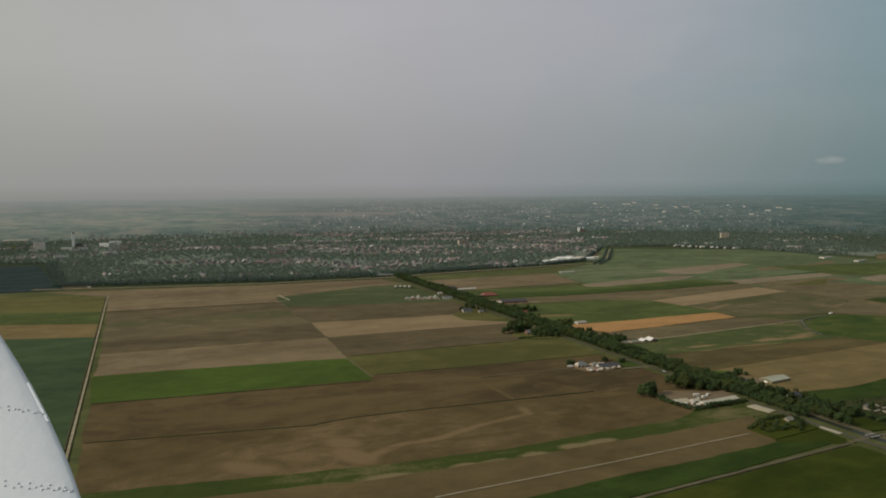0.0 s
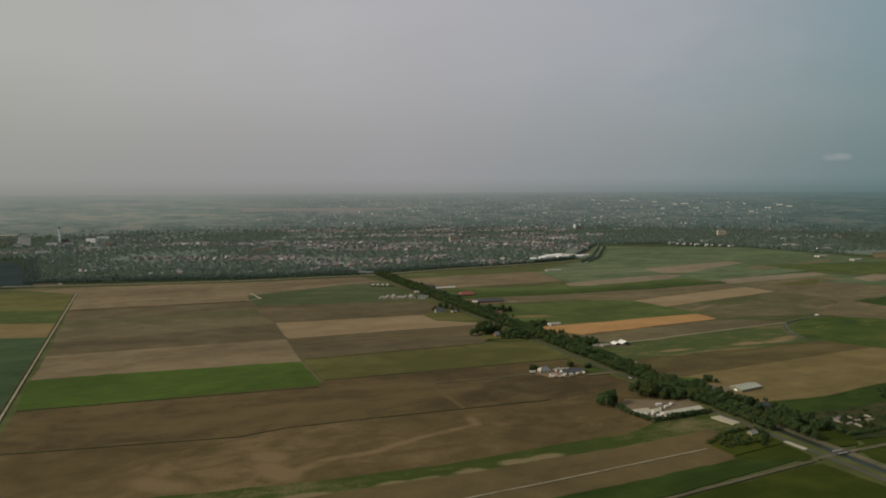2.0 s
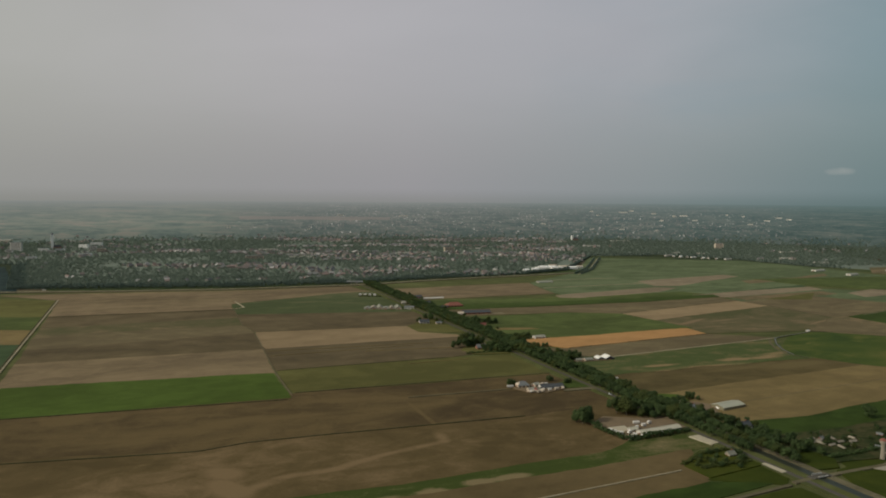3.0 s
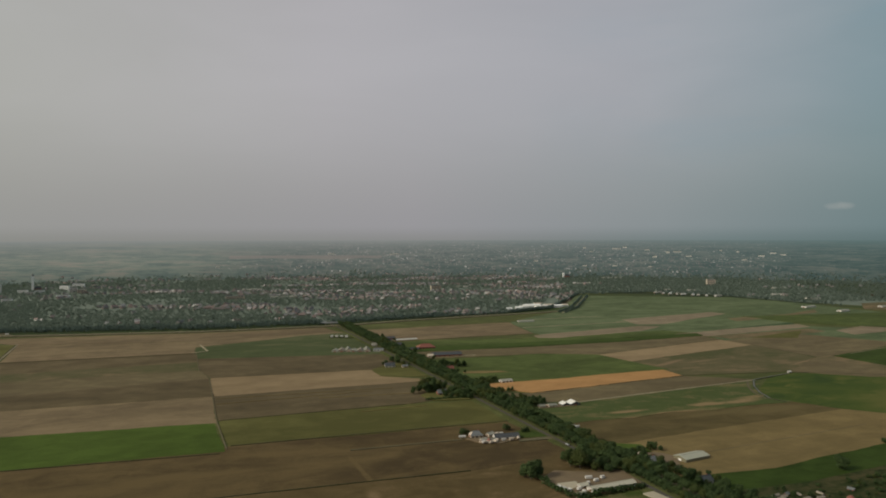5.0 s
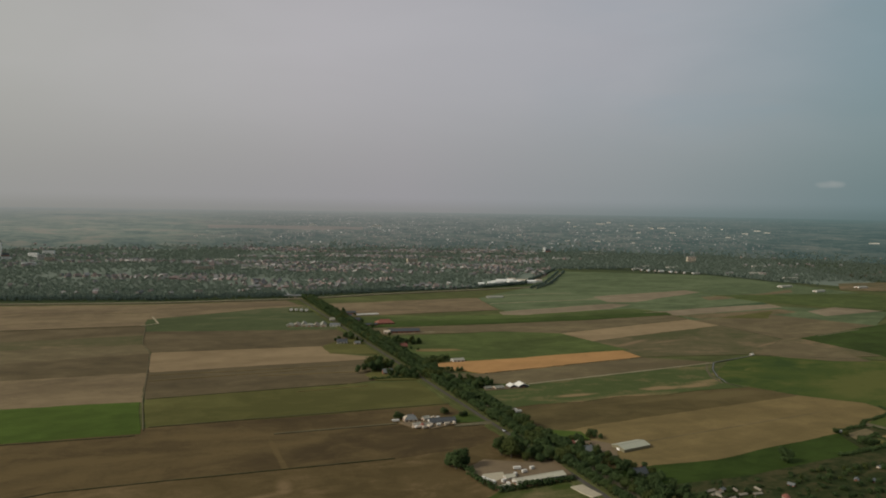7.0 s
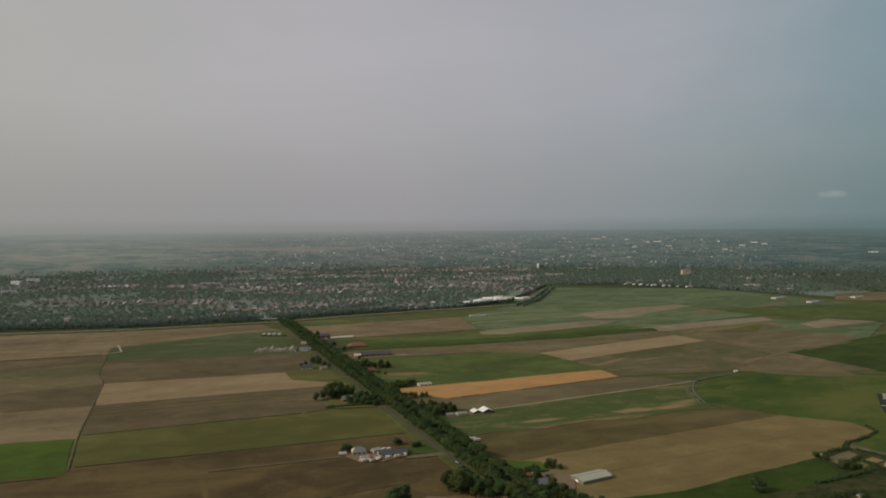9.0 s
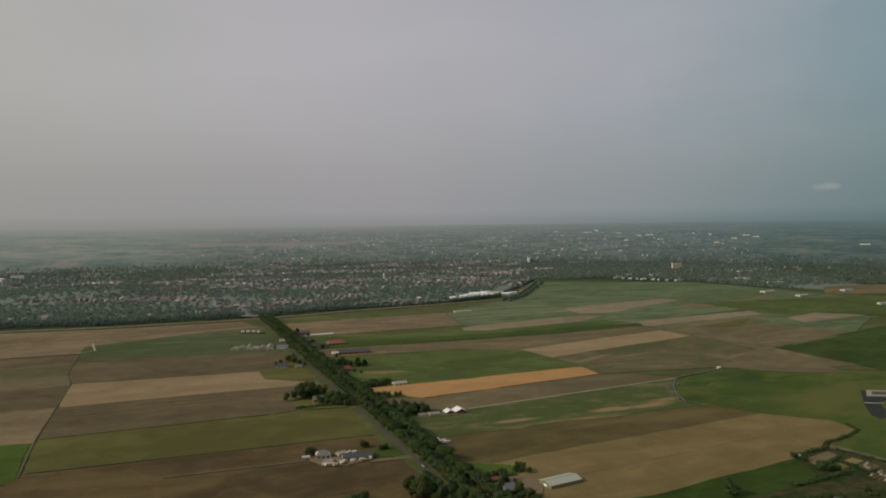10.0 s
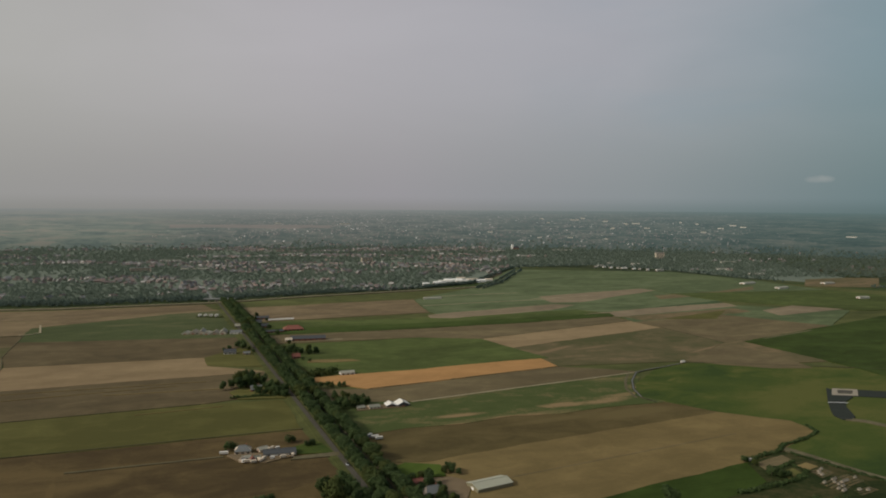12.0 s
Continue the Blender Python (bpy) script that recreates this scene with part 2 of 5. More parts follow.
def distance_mat():
    """The far country on the horizon: woods, fields and villages, with the haze painted into a glowing colour."""
    m, n = material("far_country")
    pos = n.add("ShaderNodeSeparateXYZ", {0: n.add("ShaderNodeNewGeometry").outputs["Position"]}).outputs
    across = n.math("ARCTAN2", n.math("SUBTRACT", pos[0], 161.0), n.math("SUBTRACT", pos[1], 131.0))
    fall = n.math("DIVIDE", n.math("SUBTRACT", 187.0, pos[2]), 187.0)      # 1 where it begins, near 0 at the horizon
    away = n.math("MULTIPLY", n.math("LOGARITHM", fall, 2.0), -7.0)
    flat = n.add("ShaderNodeCombineXYZ", {0: n.math("MULTIPLY", across, 34.0), 1: away}).outputs[0]
    lots = n.add("ShaderNodeCombineXYZ", {0: n.math("MULTIPLY", across, 330.0), 1: n.math("MULTIPLY", away, 2.6)}).outputs[0]
    woods = n.noise(flat, 0.42, 5.0, 0.62)
    fine = n.noise(flat, 4.0, 4.0, 0.75)
    parcels = n.add("ShaderNodeTexVoronoi", {"Vector": n.add("ShaderNodeCombineXYZ", {0: n.math("MULTIPLY", across, 42.0), 1: n.math("MULTIPLY_ADD", across, 5.0, n.math("MULTIPLY", away, 2.6))}).outputs[0], "Scale": 1.0, "Randomness": 0.8}).outputs
    lot = n.add("ShaderNodeSeparateColor", {0: parcels["Color"]}).outputs[0]
    mixed = n.math("ADD", n.math("ADD", n.math("MULTIPLY", woods, 0.5), n.math("MULTIPLY", fine, 0.32)), n.math("MULTIPLY_ADD", lot, 0.16, 0.01))
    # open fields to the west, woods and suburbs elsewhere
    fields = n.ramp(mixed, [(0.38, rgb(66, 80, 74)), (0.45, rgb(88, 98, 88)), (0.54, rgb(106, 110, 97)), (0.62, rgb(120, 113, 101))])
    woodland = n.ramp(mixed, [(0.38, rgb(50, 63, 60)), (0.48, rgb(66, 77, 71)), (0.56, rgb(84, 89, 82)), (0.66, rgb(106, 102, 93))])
    west = n.add("ShaderNodeMapRange", {0: n.math("MULTIPLY_ADD", woods, 0.3, across), 1: -0.08, 2: -0.2}).outputs[0]
    land = n.mix(west, woodland, fields)
    # lines of trees along the lanes
    lanes = n.noise(n.add("ShaderNodeCombineXYZ", {0: n.math("MULTIPLY", across, 26.0), 1: n.math("MULTIPLY", away, 3.4)}).outputs[0], 1.0, 5.0, 0.7)
    land = n.mix(n.add("ShaderNodeMapRange", {0: lanes, 1: 0.54, 2: 0.6, 3: 0.0, 4: 0.62}).outputs[0], land, (*rgb(62, 74, 72), 1))
    # one long bare field north of the town
    bare = n.math("MULTIPLY", n.math("MULTIPLY", n.math("GREATER_THAN", across, -0.3), n.math("LESS_THAN", across, -0.1)),
                  n.math("LESS_THAN", n.math("ABSOLUTE", n.math("SUBTRACT", fall, n.math("MULTIPLY_ADD", woods, 0.1, n.math("MULTIPLY_ADD", across, 0.1, 0.55)))), 0.045))
    land = n.mix(n.math("MULTIPLY", bare, 0.55), land, (*rgb(122, 106, 98), 1))
    # the far quarters of the town: pale and reddish roofs in loose groups
    cells = n.add("ShaderNodeTexVoronoi", {"Vector": lots, "Scale": 1.0}).outputs
    pick = n.add("ShaderNodeSeparateColor", {0: cells["Color"]}).outputs
    built = n.add("ShaderNodeMapRange", {0: n.noise(flat, 0.5, 3.0), 1: 0.34, 2: 0.5}).outputs[0]
    middle = n.add("ShaderNodeMapRange", {0: n.math("ABSOLUTE", n.math("SUBTRACT", across, 0.08)), 1: 0.42, 2: 0.24}).outputs[0]
    house = n.math("MULTIPLY", n.math("LESS_THAN", cells["Distance"], 0.42), n.math("GREATER_THAN", pick[0], 0.42))
    house = n.math("MULTIPLY", n.math("MULTIPLY", n.math("MULTIPLY", house, n.math("SUBTRACT", 1.0, bare)), built), n.math("MULTIPLY_ADD", middle, 0.8, 0.05))
    roof = n.ramp(pick[1], [(0.0, rgb(106, 94, 90)), (0.4, rgb(124, 114, 109)), (0.75, rgb(142, 132, 126)), (0.93, rgb(196, 186, 178))], "CONSTANT")
    land = n.mix(house, land, roof)
    # painted haze: land colour mixed towards the air's, thicker near the horizon
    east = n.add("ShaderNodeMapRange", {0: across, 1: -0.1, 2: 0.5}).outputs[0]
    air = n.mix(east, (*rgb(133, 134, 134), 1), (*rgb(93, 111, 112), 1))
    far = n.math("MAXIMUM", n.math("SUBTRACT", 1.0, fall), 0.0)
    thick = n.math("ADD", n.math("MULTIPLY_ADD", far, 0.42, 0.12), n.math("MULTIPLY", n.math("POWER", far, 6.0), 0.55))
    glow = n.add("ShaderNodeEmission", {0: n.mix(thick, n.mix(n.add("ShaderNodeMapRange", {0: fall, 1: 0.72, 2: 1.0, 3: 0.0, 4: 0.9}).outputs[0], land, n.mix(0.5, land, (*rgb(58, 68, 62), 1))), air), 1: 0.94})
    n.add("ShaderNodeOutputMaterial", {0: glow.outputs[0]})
    return m


DISTANCE = distance_mat()


def plain_mat(name, colour, rough=0.7, vary=0.25, scale=0.6, spread=0.0, metal=0.0, spec=0.3):
    """Painted, tiled or metal surface with stains at two scales; spread: how far repeats differ."""
    m, n = material(name)
    geo = n.add("ShaderNodeNewGeometry").outputs
    own = n.add("ShaderNodeObjectInfo").outputs["Random"]
    a = n.noise(geo["Position"], scale, 4.0, 0.6)
    b = n.noise(n.mapped(geo["Position"], scale=(1, 1, 0.3)), scale * 7, 2.0)
    v = n.math("ADD", n.math("MULTIPLY", a, 0.7), n.math("MULTIPLY", b, 0.3))
    v = n.math("MULTIPLY_ADD", n.math("SUBTRACT", v, 0.5), vary * 2, 1.0)
    v = n.math("MULTIPLY", v, n.math("MULTIPLY_ADD", n.math("SUBTRACT", own, 0.5), spread, 1.0))
    c = n.add("ShaderNodeVectorMath", {0: colour, 1: v})
    c.operation = "MULTIPLY"
    finish(n, c.outputs[0], rough, b, 0.15, 0.02, spec=spec, Metallic=metal)
    return m


def island_mat(name, stops, rough=0.8, objects=False):
    """A colour for every house of a cluster."""
    m, n = material(name)
    geo = n.add("ShaderNodeNewGeometry").outputs
    r = n.add("ShaderNodeObjectInfo").outputs["Random"] if objects else geo["Random Per Island"]
    c = n.ramp(r, stops, "CONSTANT")
    stain = n.noise(geo["Position"], 0.4, 3.0)
    c = n.mix(n.math("MULTIPLY", stain, 0.4), c, (0.12, 0.11, 0.1, 1))
    finish(n, c, rough, stain, 0.2, 0.05)
    return m


# town roofs and walls: dark tones raised in the colour to imitate haze
ROOF_STOPS = [(0.0, (0.2, 0.155, 0.138)), (0.25, (0.16, 0.155, 0.148)), (0.42, (0.235, 0.165, 0.142)), (0.56, (0.18, 0.172, 0.165)), (0.8, (0.21, 0.2, 0.19)), (0.9, (0.36, 0.335, 0.31))]
WALL_STOPS = [(0.0, (0.32, 0.28, 0.245)), (0.25, (0.24, 0.19, 0.16)), (0.5, (0.28, 0.235, 0.2)), (0.84, (0.42, 0.395, 0.36)), (0.92, (0.22, 0.17, 0.14))]
ROOFS, WALLS = island_mat("town_roof_tiles", ROOF_STOPS), island_mat("town_house_walls", WALL_STOPS)
ROOF_ONE, WALL_ONE = island_mat("house_roof_tiles", ROOF_STOPS, objects=True), island_mat("house_brick_or_render", WALL_STOPS, objects=True)
ROOF_RED = plain_mat("red_roof_tiles", (0.2, 0.072, 0.05), 0.8, 0.25)
ROOF_GREY = plain_mat("grey_roof_sheet", (0.1360, 0.1380, 0.1295), 0.6, 0.2)
ROOF_PALE = plain_mat("pale_grey_roof_sheet", (0.29, 0.27, 0.21), 0.6, 0.2)
ROOF_OLIVE = plain_mat("weathered_sheet_roof", (0.2, 0.19, 0.145), 0.7, 0.25)
ROOF_CREAM = plain_mat("cream_sheet_roof", (0.43, 0.39, 0.29), 0.6, 0.18)
ROOF_SHEET = plain_mat("grey_green_sheet_roof", (0.33, 0.318, 0.235), 0.6, 0.15)
BOARDS = plain_mat("weathered_olive_boards", (0.19, 0.165, 0.1), 0.85, 0.25)
ROOF_SLATE = plain_mat("dark_slate_roof", (0.056, 0.058, 0.058), 0.6, 0.25)
WHITE = plain_mat("white_painted_wall", (0.55, 0.51, 0.45), 0.7, 0.2)
CREAM = plain_mat("cream_wall", (0.5, 0.41, 0.31), 0.8, 0.15)
BRICK = plain_mat("red_brick_wall", (0.24, 0.1, 0.065), 0.85, 0.25)
WINDOW = plain_mat("dark_window_glass", (0.03, 0.035, 0.04), 0.15, 0.1, spec=0.6)
CONCRETE = plain_mat("worn_concrete", (0.26, 0.22, 0.165), 0.9, 0.3, 0.15)
TOWN_LAND = plain_mat("streets_and_gardens", (0.118, 0.138, 0.1), 0.95, 0.6, 0.03)
YARD = plain_mat("sandy_yard", (0.15, 0.106, 0.058), 0.95, 0.4, 0.08)
ASPHALT = plain_mat("asphalt", (0.084, 0.076, 0.061), 0.97, 0.3, 0.1, spec=0.02)
ASPHALT_DARK = plain_mat("fresh_dark_asphalt", (0.034, 0.038, 0.032), 0.97, 0.25, 0.1, spec=0.03)
PAVING = plain_mat("cream_worn_paving", (0.36, 0.31, 0.215), 0.9, 0.3, 0.3)
TENT = plain_mat("weathered_tent_canvas", (0.66, 0.62, 0.55), 0.7, 0.08)
CANVAS = plain_mat("white_tent_canvas", (0.8, 0.76, 0.7), 0.7, 0.06)
PATH_PALE = field_mat("trodden_pale_sand", (0.24, 0.195, 0.12), (0.3, 0.25, 0.16), (0.36, 0.3, 0.2), patch=0.05)
STREET = plain_mat("light_street_paving", (0.2, 0.2, 0.195), 0.9, 0.2, 0.1)
WEEDS = field_mat("reedy_ditch", (0.04, 0.045, 0.02), (0.06, 0.058, 0.03), (0.085, 0.075, 0.04), patch=0.05)
PAINT = plain_mat("white_road_paint", (0.72, 0.7, 0.66), 0.8, 0.2)
WATER = plain_mat("still_canal_water", (0.03, 0.033, 0.022), 0.4, 0.2, 0.05, spec=0.08)
CREEK = plain_mat("open_creek_water", (0.075, 0.08, 0.07), 0.4, 0.2, 0.05, spec=0.2)
BARK = plain_mat("bark", (0.09, 0.07, 0.05), 0.9, 0.3, 2.0)
STEEL = plain_mat("galvanised_steel", (0.5, 0.5, 0.5), 0.4, 0.15, 1.0, metal=0.8)
CAR = plain_mat("car_paint", (0.55, 0.55, 0.55), 0.3, 0.05, spread=1.2, spec=0.5)


def leaf_mat(name, dark, light, objects=True):
    """Foliage that changes from bough to bough, and from tree to tree where the trees are objects."""
    m, n = material(name)
    geo = n.add("ShaderNodeNewGeometry").outputs
    info = n.add("ShaderNodeObjectInfo").outputs["Random"]
    clump = n.noise(geo["Position"], 0.4, 4.0, 0.7)
    v = n.math("ADD", n.math("MULTIPLY", clump, 0.78), n.math("MULTIPLY", geo["Random Per Island"], 0.22))
    if objects:
        v = n.math("ADD", v, n.math("MULTIPLY", n.math("SUBTRACT", info, 0.5), 0.4))
    else:
        v = n.math("ADD", v, n.math("MULTIPLY", n.math("SUBTRACT", n.noise(geo["Position"], 0.02, 2.0), 0.5), 0.5))
    c = n.ramp(v, [(0.2, dark), (0.8, light)])
    if objects:      # a few fresher, yellower trees
        c = n.mix(n.add("ShaderNodeMapRange", {0: n.math("FRACT", n.math("MULTIPLY", info, 7.3)), 1: 0.78, 2: 0.9, 3: 0.0, 4: 0.6}).outputs[0], c, (0.078, 0.084, 0.02, 1))
    skin = finish(n, c, 0.75, clump, 0.5, 0.3, spec=0.12)
    # leaves let a part of the light through
    through_leaf = n.add("ShaderNodeBsdfTranslucent", {0: c})
    both = n.add("ShaderNodeMixShader", {0: 0.4 if objects else 0.5, 1: skin.outputs[0], 2: through_leaf.outputs[0]})
    n.tree.links.new(both.outputs[0], next(o for o in n.tree.nodes if o.type == "OUTPUT_MATERIAL").inputs[0])
    return m


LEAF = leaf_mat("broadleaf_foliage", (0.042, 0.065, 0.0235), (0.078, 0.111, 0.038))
# town trees and belt: leaf colours lightened to stand in for haze
LEAF_HAZED = leaf_mat("hazed_woodland_foliage", (0.136, 0.168, 0.128), (0.176, 0.212, 0.162), False)
LEAF_EDGE_HAZED = leaf_mat("hazed_belt_foliage", (0.095, 0.128, 0.104), (0.135, 0.172, 0.14), False)
WING_PAINT = plain_mat("white_wing_paint", (0.6, 0.61, 0.62), 0.35, 0.04, 3.0, spec=0.5)


# ---- building blocks ----
def mesh_ob(name, verts, faces, mats, parent=None, slots=None):
    me = bpy.data.meshes.new(name)
    me.from_pydata(verts, [], faces)
    for m in mats if isinstance(mats, (list, tuple)) else [mats]:
        me.materials.append(m)
    if slots:
        me.polygons.foreach_set("material_index", slots)
    me.update()
    ob = new(name, me)
    ob.parent = parent
    return ob


def part(name, bm, mat, parent=None, label=""):
    """One mesh object from a bmesh, under a thing or a part."""
    me = bpy.data.meshes.new(name)
    bm.to_mesh(me)
    bm.free()
    me.materials.append(mat)
    ob = new(name, me)
    ob.parent = parent
    return tagged(ob, label)


def box(bm, size, centre, turn=0.0, bevel=0.0):
    m = Matrix.Translation(centre) @ Matrix.Rotation(turn, 4, "Z") @ Matrix.Diagonal((*size, 1))
    made = bmesh.ops.create_cube(bm, size=1.0, matrix=m)
    if bevel:
        edges = list({e for v in made["verts"] for e in v.link_edges})
        bmesh.ops.bevel(bm, geom=edges, offset=bevel, segments=1, affect="EDGES")
    return bm


def empty(name, x, y, z=0.0, heading=0.0):
    ob = new(name)
    ob.empty_display_size = 1.0
    ob.matrix_basis = pose(x, y, z, 0, 0, heading)
    return ob


def slab(name, corners, top, mat, bottom=-0.3, parent=None):
    """A sheet of land with a raised edge, from its corners."""
    k = len(corners)
    verts = [(x, y, top) for x, y in corners] + [(x, y, bottom) for x, y in corners]
    area = sum(a[0] * b[1] - b[0] * a[1] for a, b in zip(corners, corners[1:] + corners[:1]))
    order = list(range(k)) if area > 0 else list(range(k))[::-1]
    faces = [order] + [[order[(i + 1) % k], order[i], order[i] + k, order[(i + 1) % k] + k] for i in range(k)]
    return mesh_ob(name, verts, faces, mat, parent)


def wavy(corners, step=12.0, reach=1.7):
    """Splits the sides of a plot and lets them wander a little; neighbours share the same wander."""
    out = []
    for a, b in zip(corners, corners[1:] + corners[:1]):
        a, b = Vector(a), Vector(b)
        n = max(1, round((b - a).length / step))
        for k in range(n):
            p = a.lerp(b, k / n)
            dx = noise.noise((p.x * 0.012, p.y * 0.012, 0.0)) + 0.6 * noise.noise((p.x * 0.06, p.y * 0.06, 3.0))
            dy = noise.noise((p.x * 0.012, p.y * 0.012, 7.0)) + 0.6 * noise.noise((p.x * 0.06, p.y * 0.06, 9.0))
            out.append((p.x + reach * dx * 2, p.y + reach * dy * 2))
    return out


def grown(corners, by):
    """The outline of a plot pushed outwards, so that neighbours meet."""
    turn = 1 if sum(a[0] * b[1] - b[0] * a[1] for a, b in zip(corners, corners[1:] + corners[:1])) > 0 else -1
    out = []
    for a, p, b in zip(corners[-1:] + corners[:-1], corners, corners[1:] + corners[:1]):
        d = Vector((b[0] - a[0], b[1] - a[1])).normalized() * by * turn
        out.append((p[0] + d.y, p[1] - d.x))
    return out


def strip(name, points, width, top, mat, bottom=-0.3):
    """A ribbon of land along a line of points, with sides."""
    left, right = [], []
    for i, p in enumerate(points):
        a, b = Vector(points[max(i - 1, 0)]), Vector(points[min(i + 1, len(points) - 1)])
        d = (b - a).normalized()
        side = Vector((-d.y, d.x)) * width / 2
        left.append(tuple(Vector(p) + side))
        right.append(tuple(Vector(p) - side))
    return slab(name, right + left[::-1], top, mat, bottom)


# the avenue: a straight road, with a canal between two rows of trees beside it
AX, AY, UX, UY = 345.0, 600.0, -0.370, 0.929


def on_road(s, n):
    """A place s metres up the road and n metres to its right."""
    return AX + UX * s + UY * n, AY + UY * s - UX * n


ROAD_HEADING = math.degrees(math.atan2(UY, UX))

# ---- ground: one sheet, bent up far off so its horizon fits the camera's view ----
MX, MY, RISE, FLAT, RIM = 161.0, 131.0, 185.0, 3600.0, 4690.0      # the land ends a third of a degree below the eye


def land_z(x, y):
    d = math.hypot(x - MX, y - MY)
    if d <= FLAT:
        return 0.0
    d = min(d, RIM - 12)
    far = FLAT + (d - FLAT) * (RIM - FLAT) / (RIM - d)
    return RISE * (1 - d / far)


radii = [0, 60, 150, 300, 500, 800, 1200, 1700, 2300, 3000, 3600, 3750, 3900, 4050, 4150, 4250, 4350, 4430, 4500, 4560, 4600, 4630, 4650, 4664, 4676]
around = 180
verts, faces = [(MX, MY, 0.0)], []
for r in radii[1:]:
    for k in range(around):
        a = 2 * math.pi * k / around
        x, y = MX + r * math.cos(a), MY + r * math.sin(a)
        verts.append((x, y, land_z(x, y)))
for k in range(around):
    faces.append((0, 1 + k, 1 + (k + 1) % around))
for j in range(len(radii) - 2):
    for k in range(around):
        a, b = 1 + j * around + k, 1 + j * around + (k + 1) % around
        faces.append((a, a + around, b + around, b))
flat_rings = radii.index(3600) + 1
flat_faces = around * (2 * 0 + 1 + (flat_rings - 2))
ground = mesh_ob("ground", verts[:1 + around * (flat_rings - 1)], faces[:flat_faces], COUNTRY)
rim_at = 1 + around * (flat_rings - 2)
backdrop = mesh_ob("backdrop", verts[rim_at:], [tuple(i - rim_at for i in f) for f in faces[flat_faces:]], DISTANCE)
for p in backdrop.data.polygons:
    p.use_smooth = True
tagged(backdrop, "far blue-grey countryside fading into haze", "distance", kind="structure")
tagged(ground, "flat open farmland reaching a hazy horizon", "ground", kind="structure")

FIELD_LOOK = {
    SOIL: ("ploughed_field", "bare brown ploughed field strip beside other fields"),
    SOIL_DARK: ("ploughed_field", "dark damp ploughed field strip of bare soil"),
    SOIL_PINK: ("ploughed_field", "pinkish brown tilled field strip of bare soil"),
    SOIL_TAN: ("tilled_field", "dry pale tan tilled field beside the avenue"),
    SOIL_SAND: ("tilled_field", "dry light sandy tilled field between darker fields"),
    SOIL_MIXED: ("ploughed_field", "brown ploughed field with pale sandy streaks"),
    FALLOW: ("fallow_field", "fallow field of brown soil with green weeds"),
    CROP: ("crop_field", "green field strip of young crops"),
    CROP_BRIGHT: ("grass_field", "bright green rectangular grass field"),
    CROP_DARK: ("crop_field", "dark green crop field with faint rows"),
    CROP_EAST: ("crop_field", "wide dark green crop field near the airfield"),
    CROP_PATCHY: ("crop_field", "patchy green crop field with bare sandy spots"),
    OLIVE: ("meadow", "olive green meadow strip between ploughed fields"),
    GRASS: ("meadow", "rough green grassland near the airfield"),
    SOIL_PALE: ("tilled_field", "pale brown haze-tinted tilled strip near the town"),
    CROP_PALE: ("crop_field", "light green crop strip near the town"),
    SOIL_PEAT: ("ploughed_field", "wide dark brown ploughed field of bare soil"),
    MEADOW: ("meadow", "lush green meadow beside a farm track"),
    SOIL_UMBER: ("ploughed_field", "dark umber ploughed field beside the avenue"),
    CROP_STRIP: ("crop_field", "dark green crop strip with bare sandy islands"),
    CROP_DULL: ("crop_field", "dull green crop field beside greenhouses"),
    SOIL_RUSSET: ("tilled_field", "dry russet tilled field with a pale track"),
    CROP_COOL: ("crop_field", "cool green crop field beside a long ditch"),
    OCHRE: ("ripe_crop_field", "bright ochre orange ripe crop field strip"),
    NURSERY: ("nursery_field", "dark blue-green nursery plot in close rows"),
}
FIELD_TOP = {OCHRE: 0.7, CROP: 0.35, CROP_BRIGHT: 0.35, CROP_DARK: 0.45, CROP_EAST: 0.45, CROP_PATCHY: 0.35, NURSERY: 1.2}


margin = slab("field_margins", wavy([(-1000, 300), (-1000, 1480), (-860, 1625), (-403, 1700), (-131, 1800), (282, 2030), (440, 2115), (575, 2625), (1060, 2570), (1215, 2310), (1440, 2050), (1500, 1000), (1300, 300)]), 0.1, VERGE)
tagged(margin, "dry grass margins between the fields", "ground", kind="structure")
fields_made = []


def field(mat, *corners):
    name, label = FIELD_LOOK[mat]
    ob = slab(name, grown(wavy(list(corners)), 1.3), FIELD_TOP.get(mat, 0.25) + 0.012 * len(fields_made), mat)
    fields_made.append(ob)
    return tagged(ob, label, "field", "fields of the polder")


# west of the avenue, beyond the long ditch
field(OLIVE, (-914, 1506), (-692, 1497), (-607, 1302), (-780, 1290))
field(CROP, (-780, 1289), (-608, 1300), (-553, 1180), (-717, 1177))
field(SOIL_TAN, (-717, 1175), (-554, 1178), (-508, 1071), (-647, 1061))
field(CROP_COOL, (-646, 1059), (-509, 1069), (-302, 570), (-240, 425), (-420, 420), (-760, 800))
field(NURSERY, (-1480, 2060), (-1190, 2150), (-830, 1600), (-1010, 1540), (-1300, 1500))
# between the ditch and the field path
field(SOIL_PINK, (-850, 1560), (-640, 1618), (-403, 1668), (-150, 1765), (-114, 1706), (-357, 1552), (-683, 1500))
field(SOIL_PINK, (-683, 1495), (-358, 1546), (-312, 1401), (-598, 1300))
field(SOIL_DARK, (-598, 1299), (-313, 1400), (-279, 1312), (-553, 1196))
field(FALLOW, (-553, 1195), (-280, 1311), (-249, 1238), (-527, 1135))
field(SOIL, (-527, 1134), (-250, 1237), (-213, 1172), (-482, 1030))
field(SOIL_DARK, (-482, 1029), (-214, 1171), (-170, 1055), (-449, 953))
field(SOIL_PINK, (-449, 952), (-171, 1054), (-124, 922), (-402, 838))
field(CROP_BRIGHT, (-402, 837), (-125, 920), (-80, 815), (-353, 723))
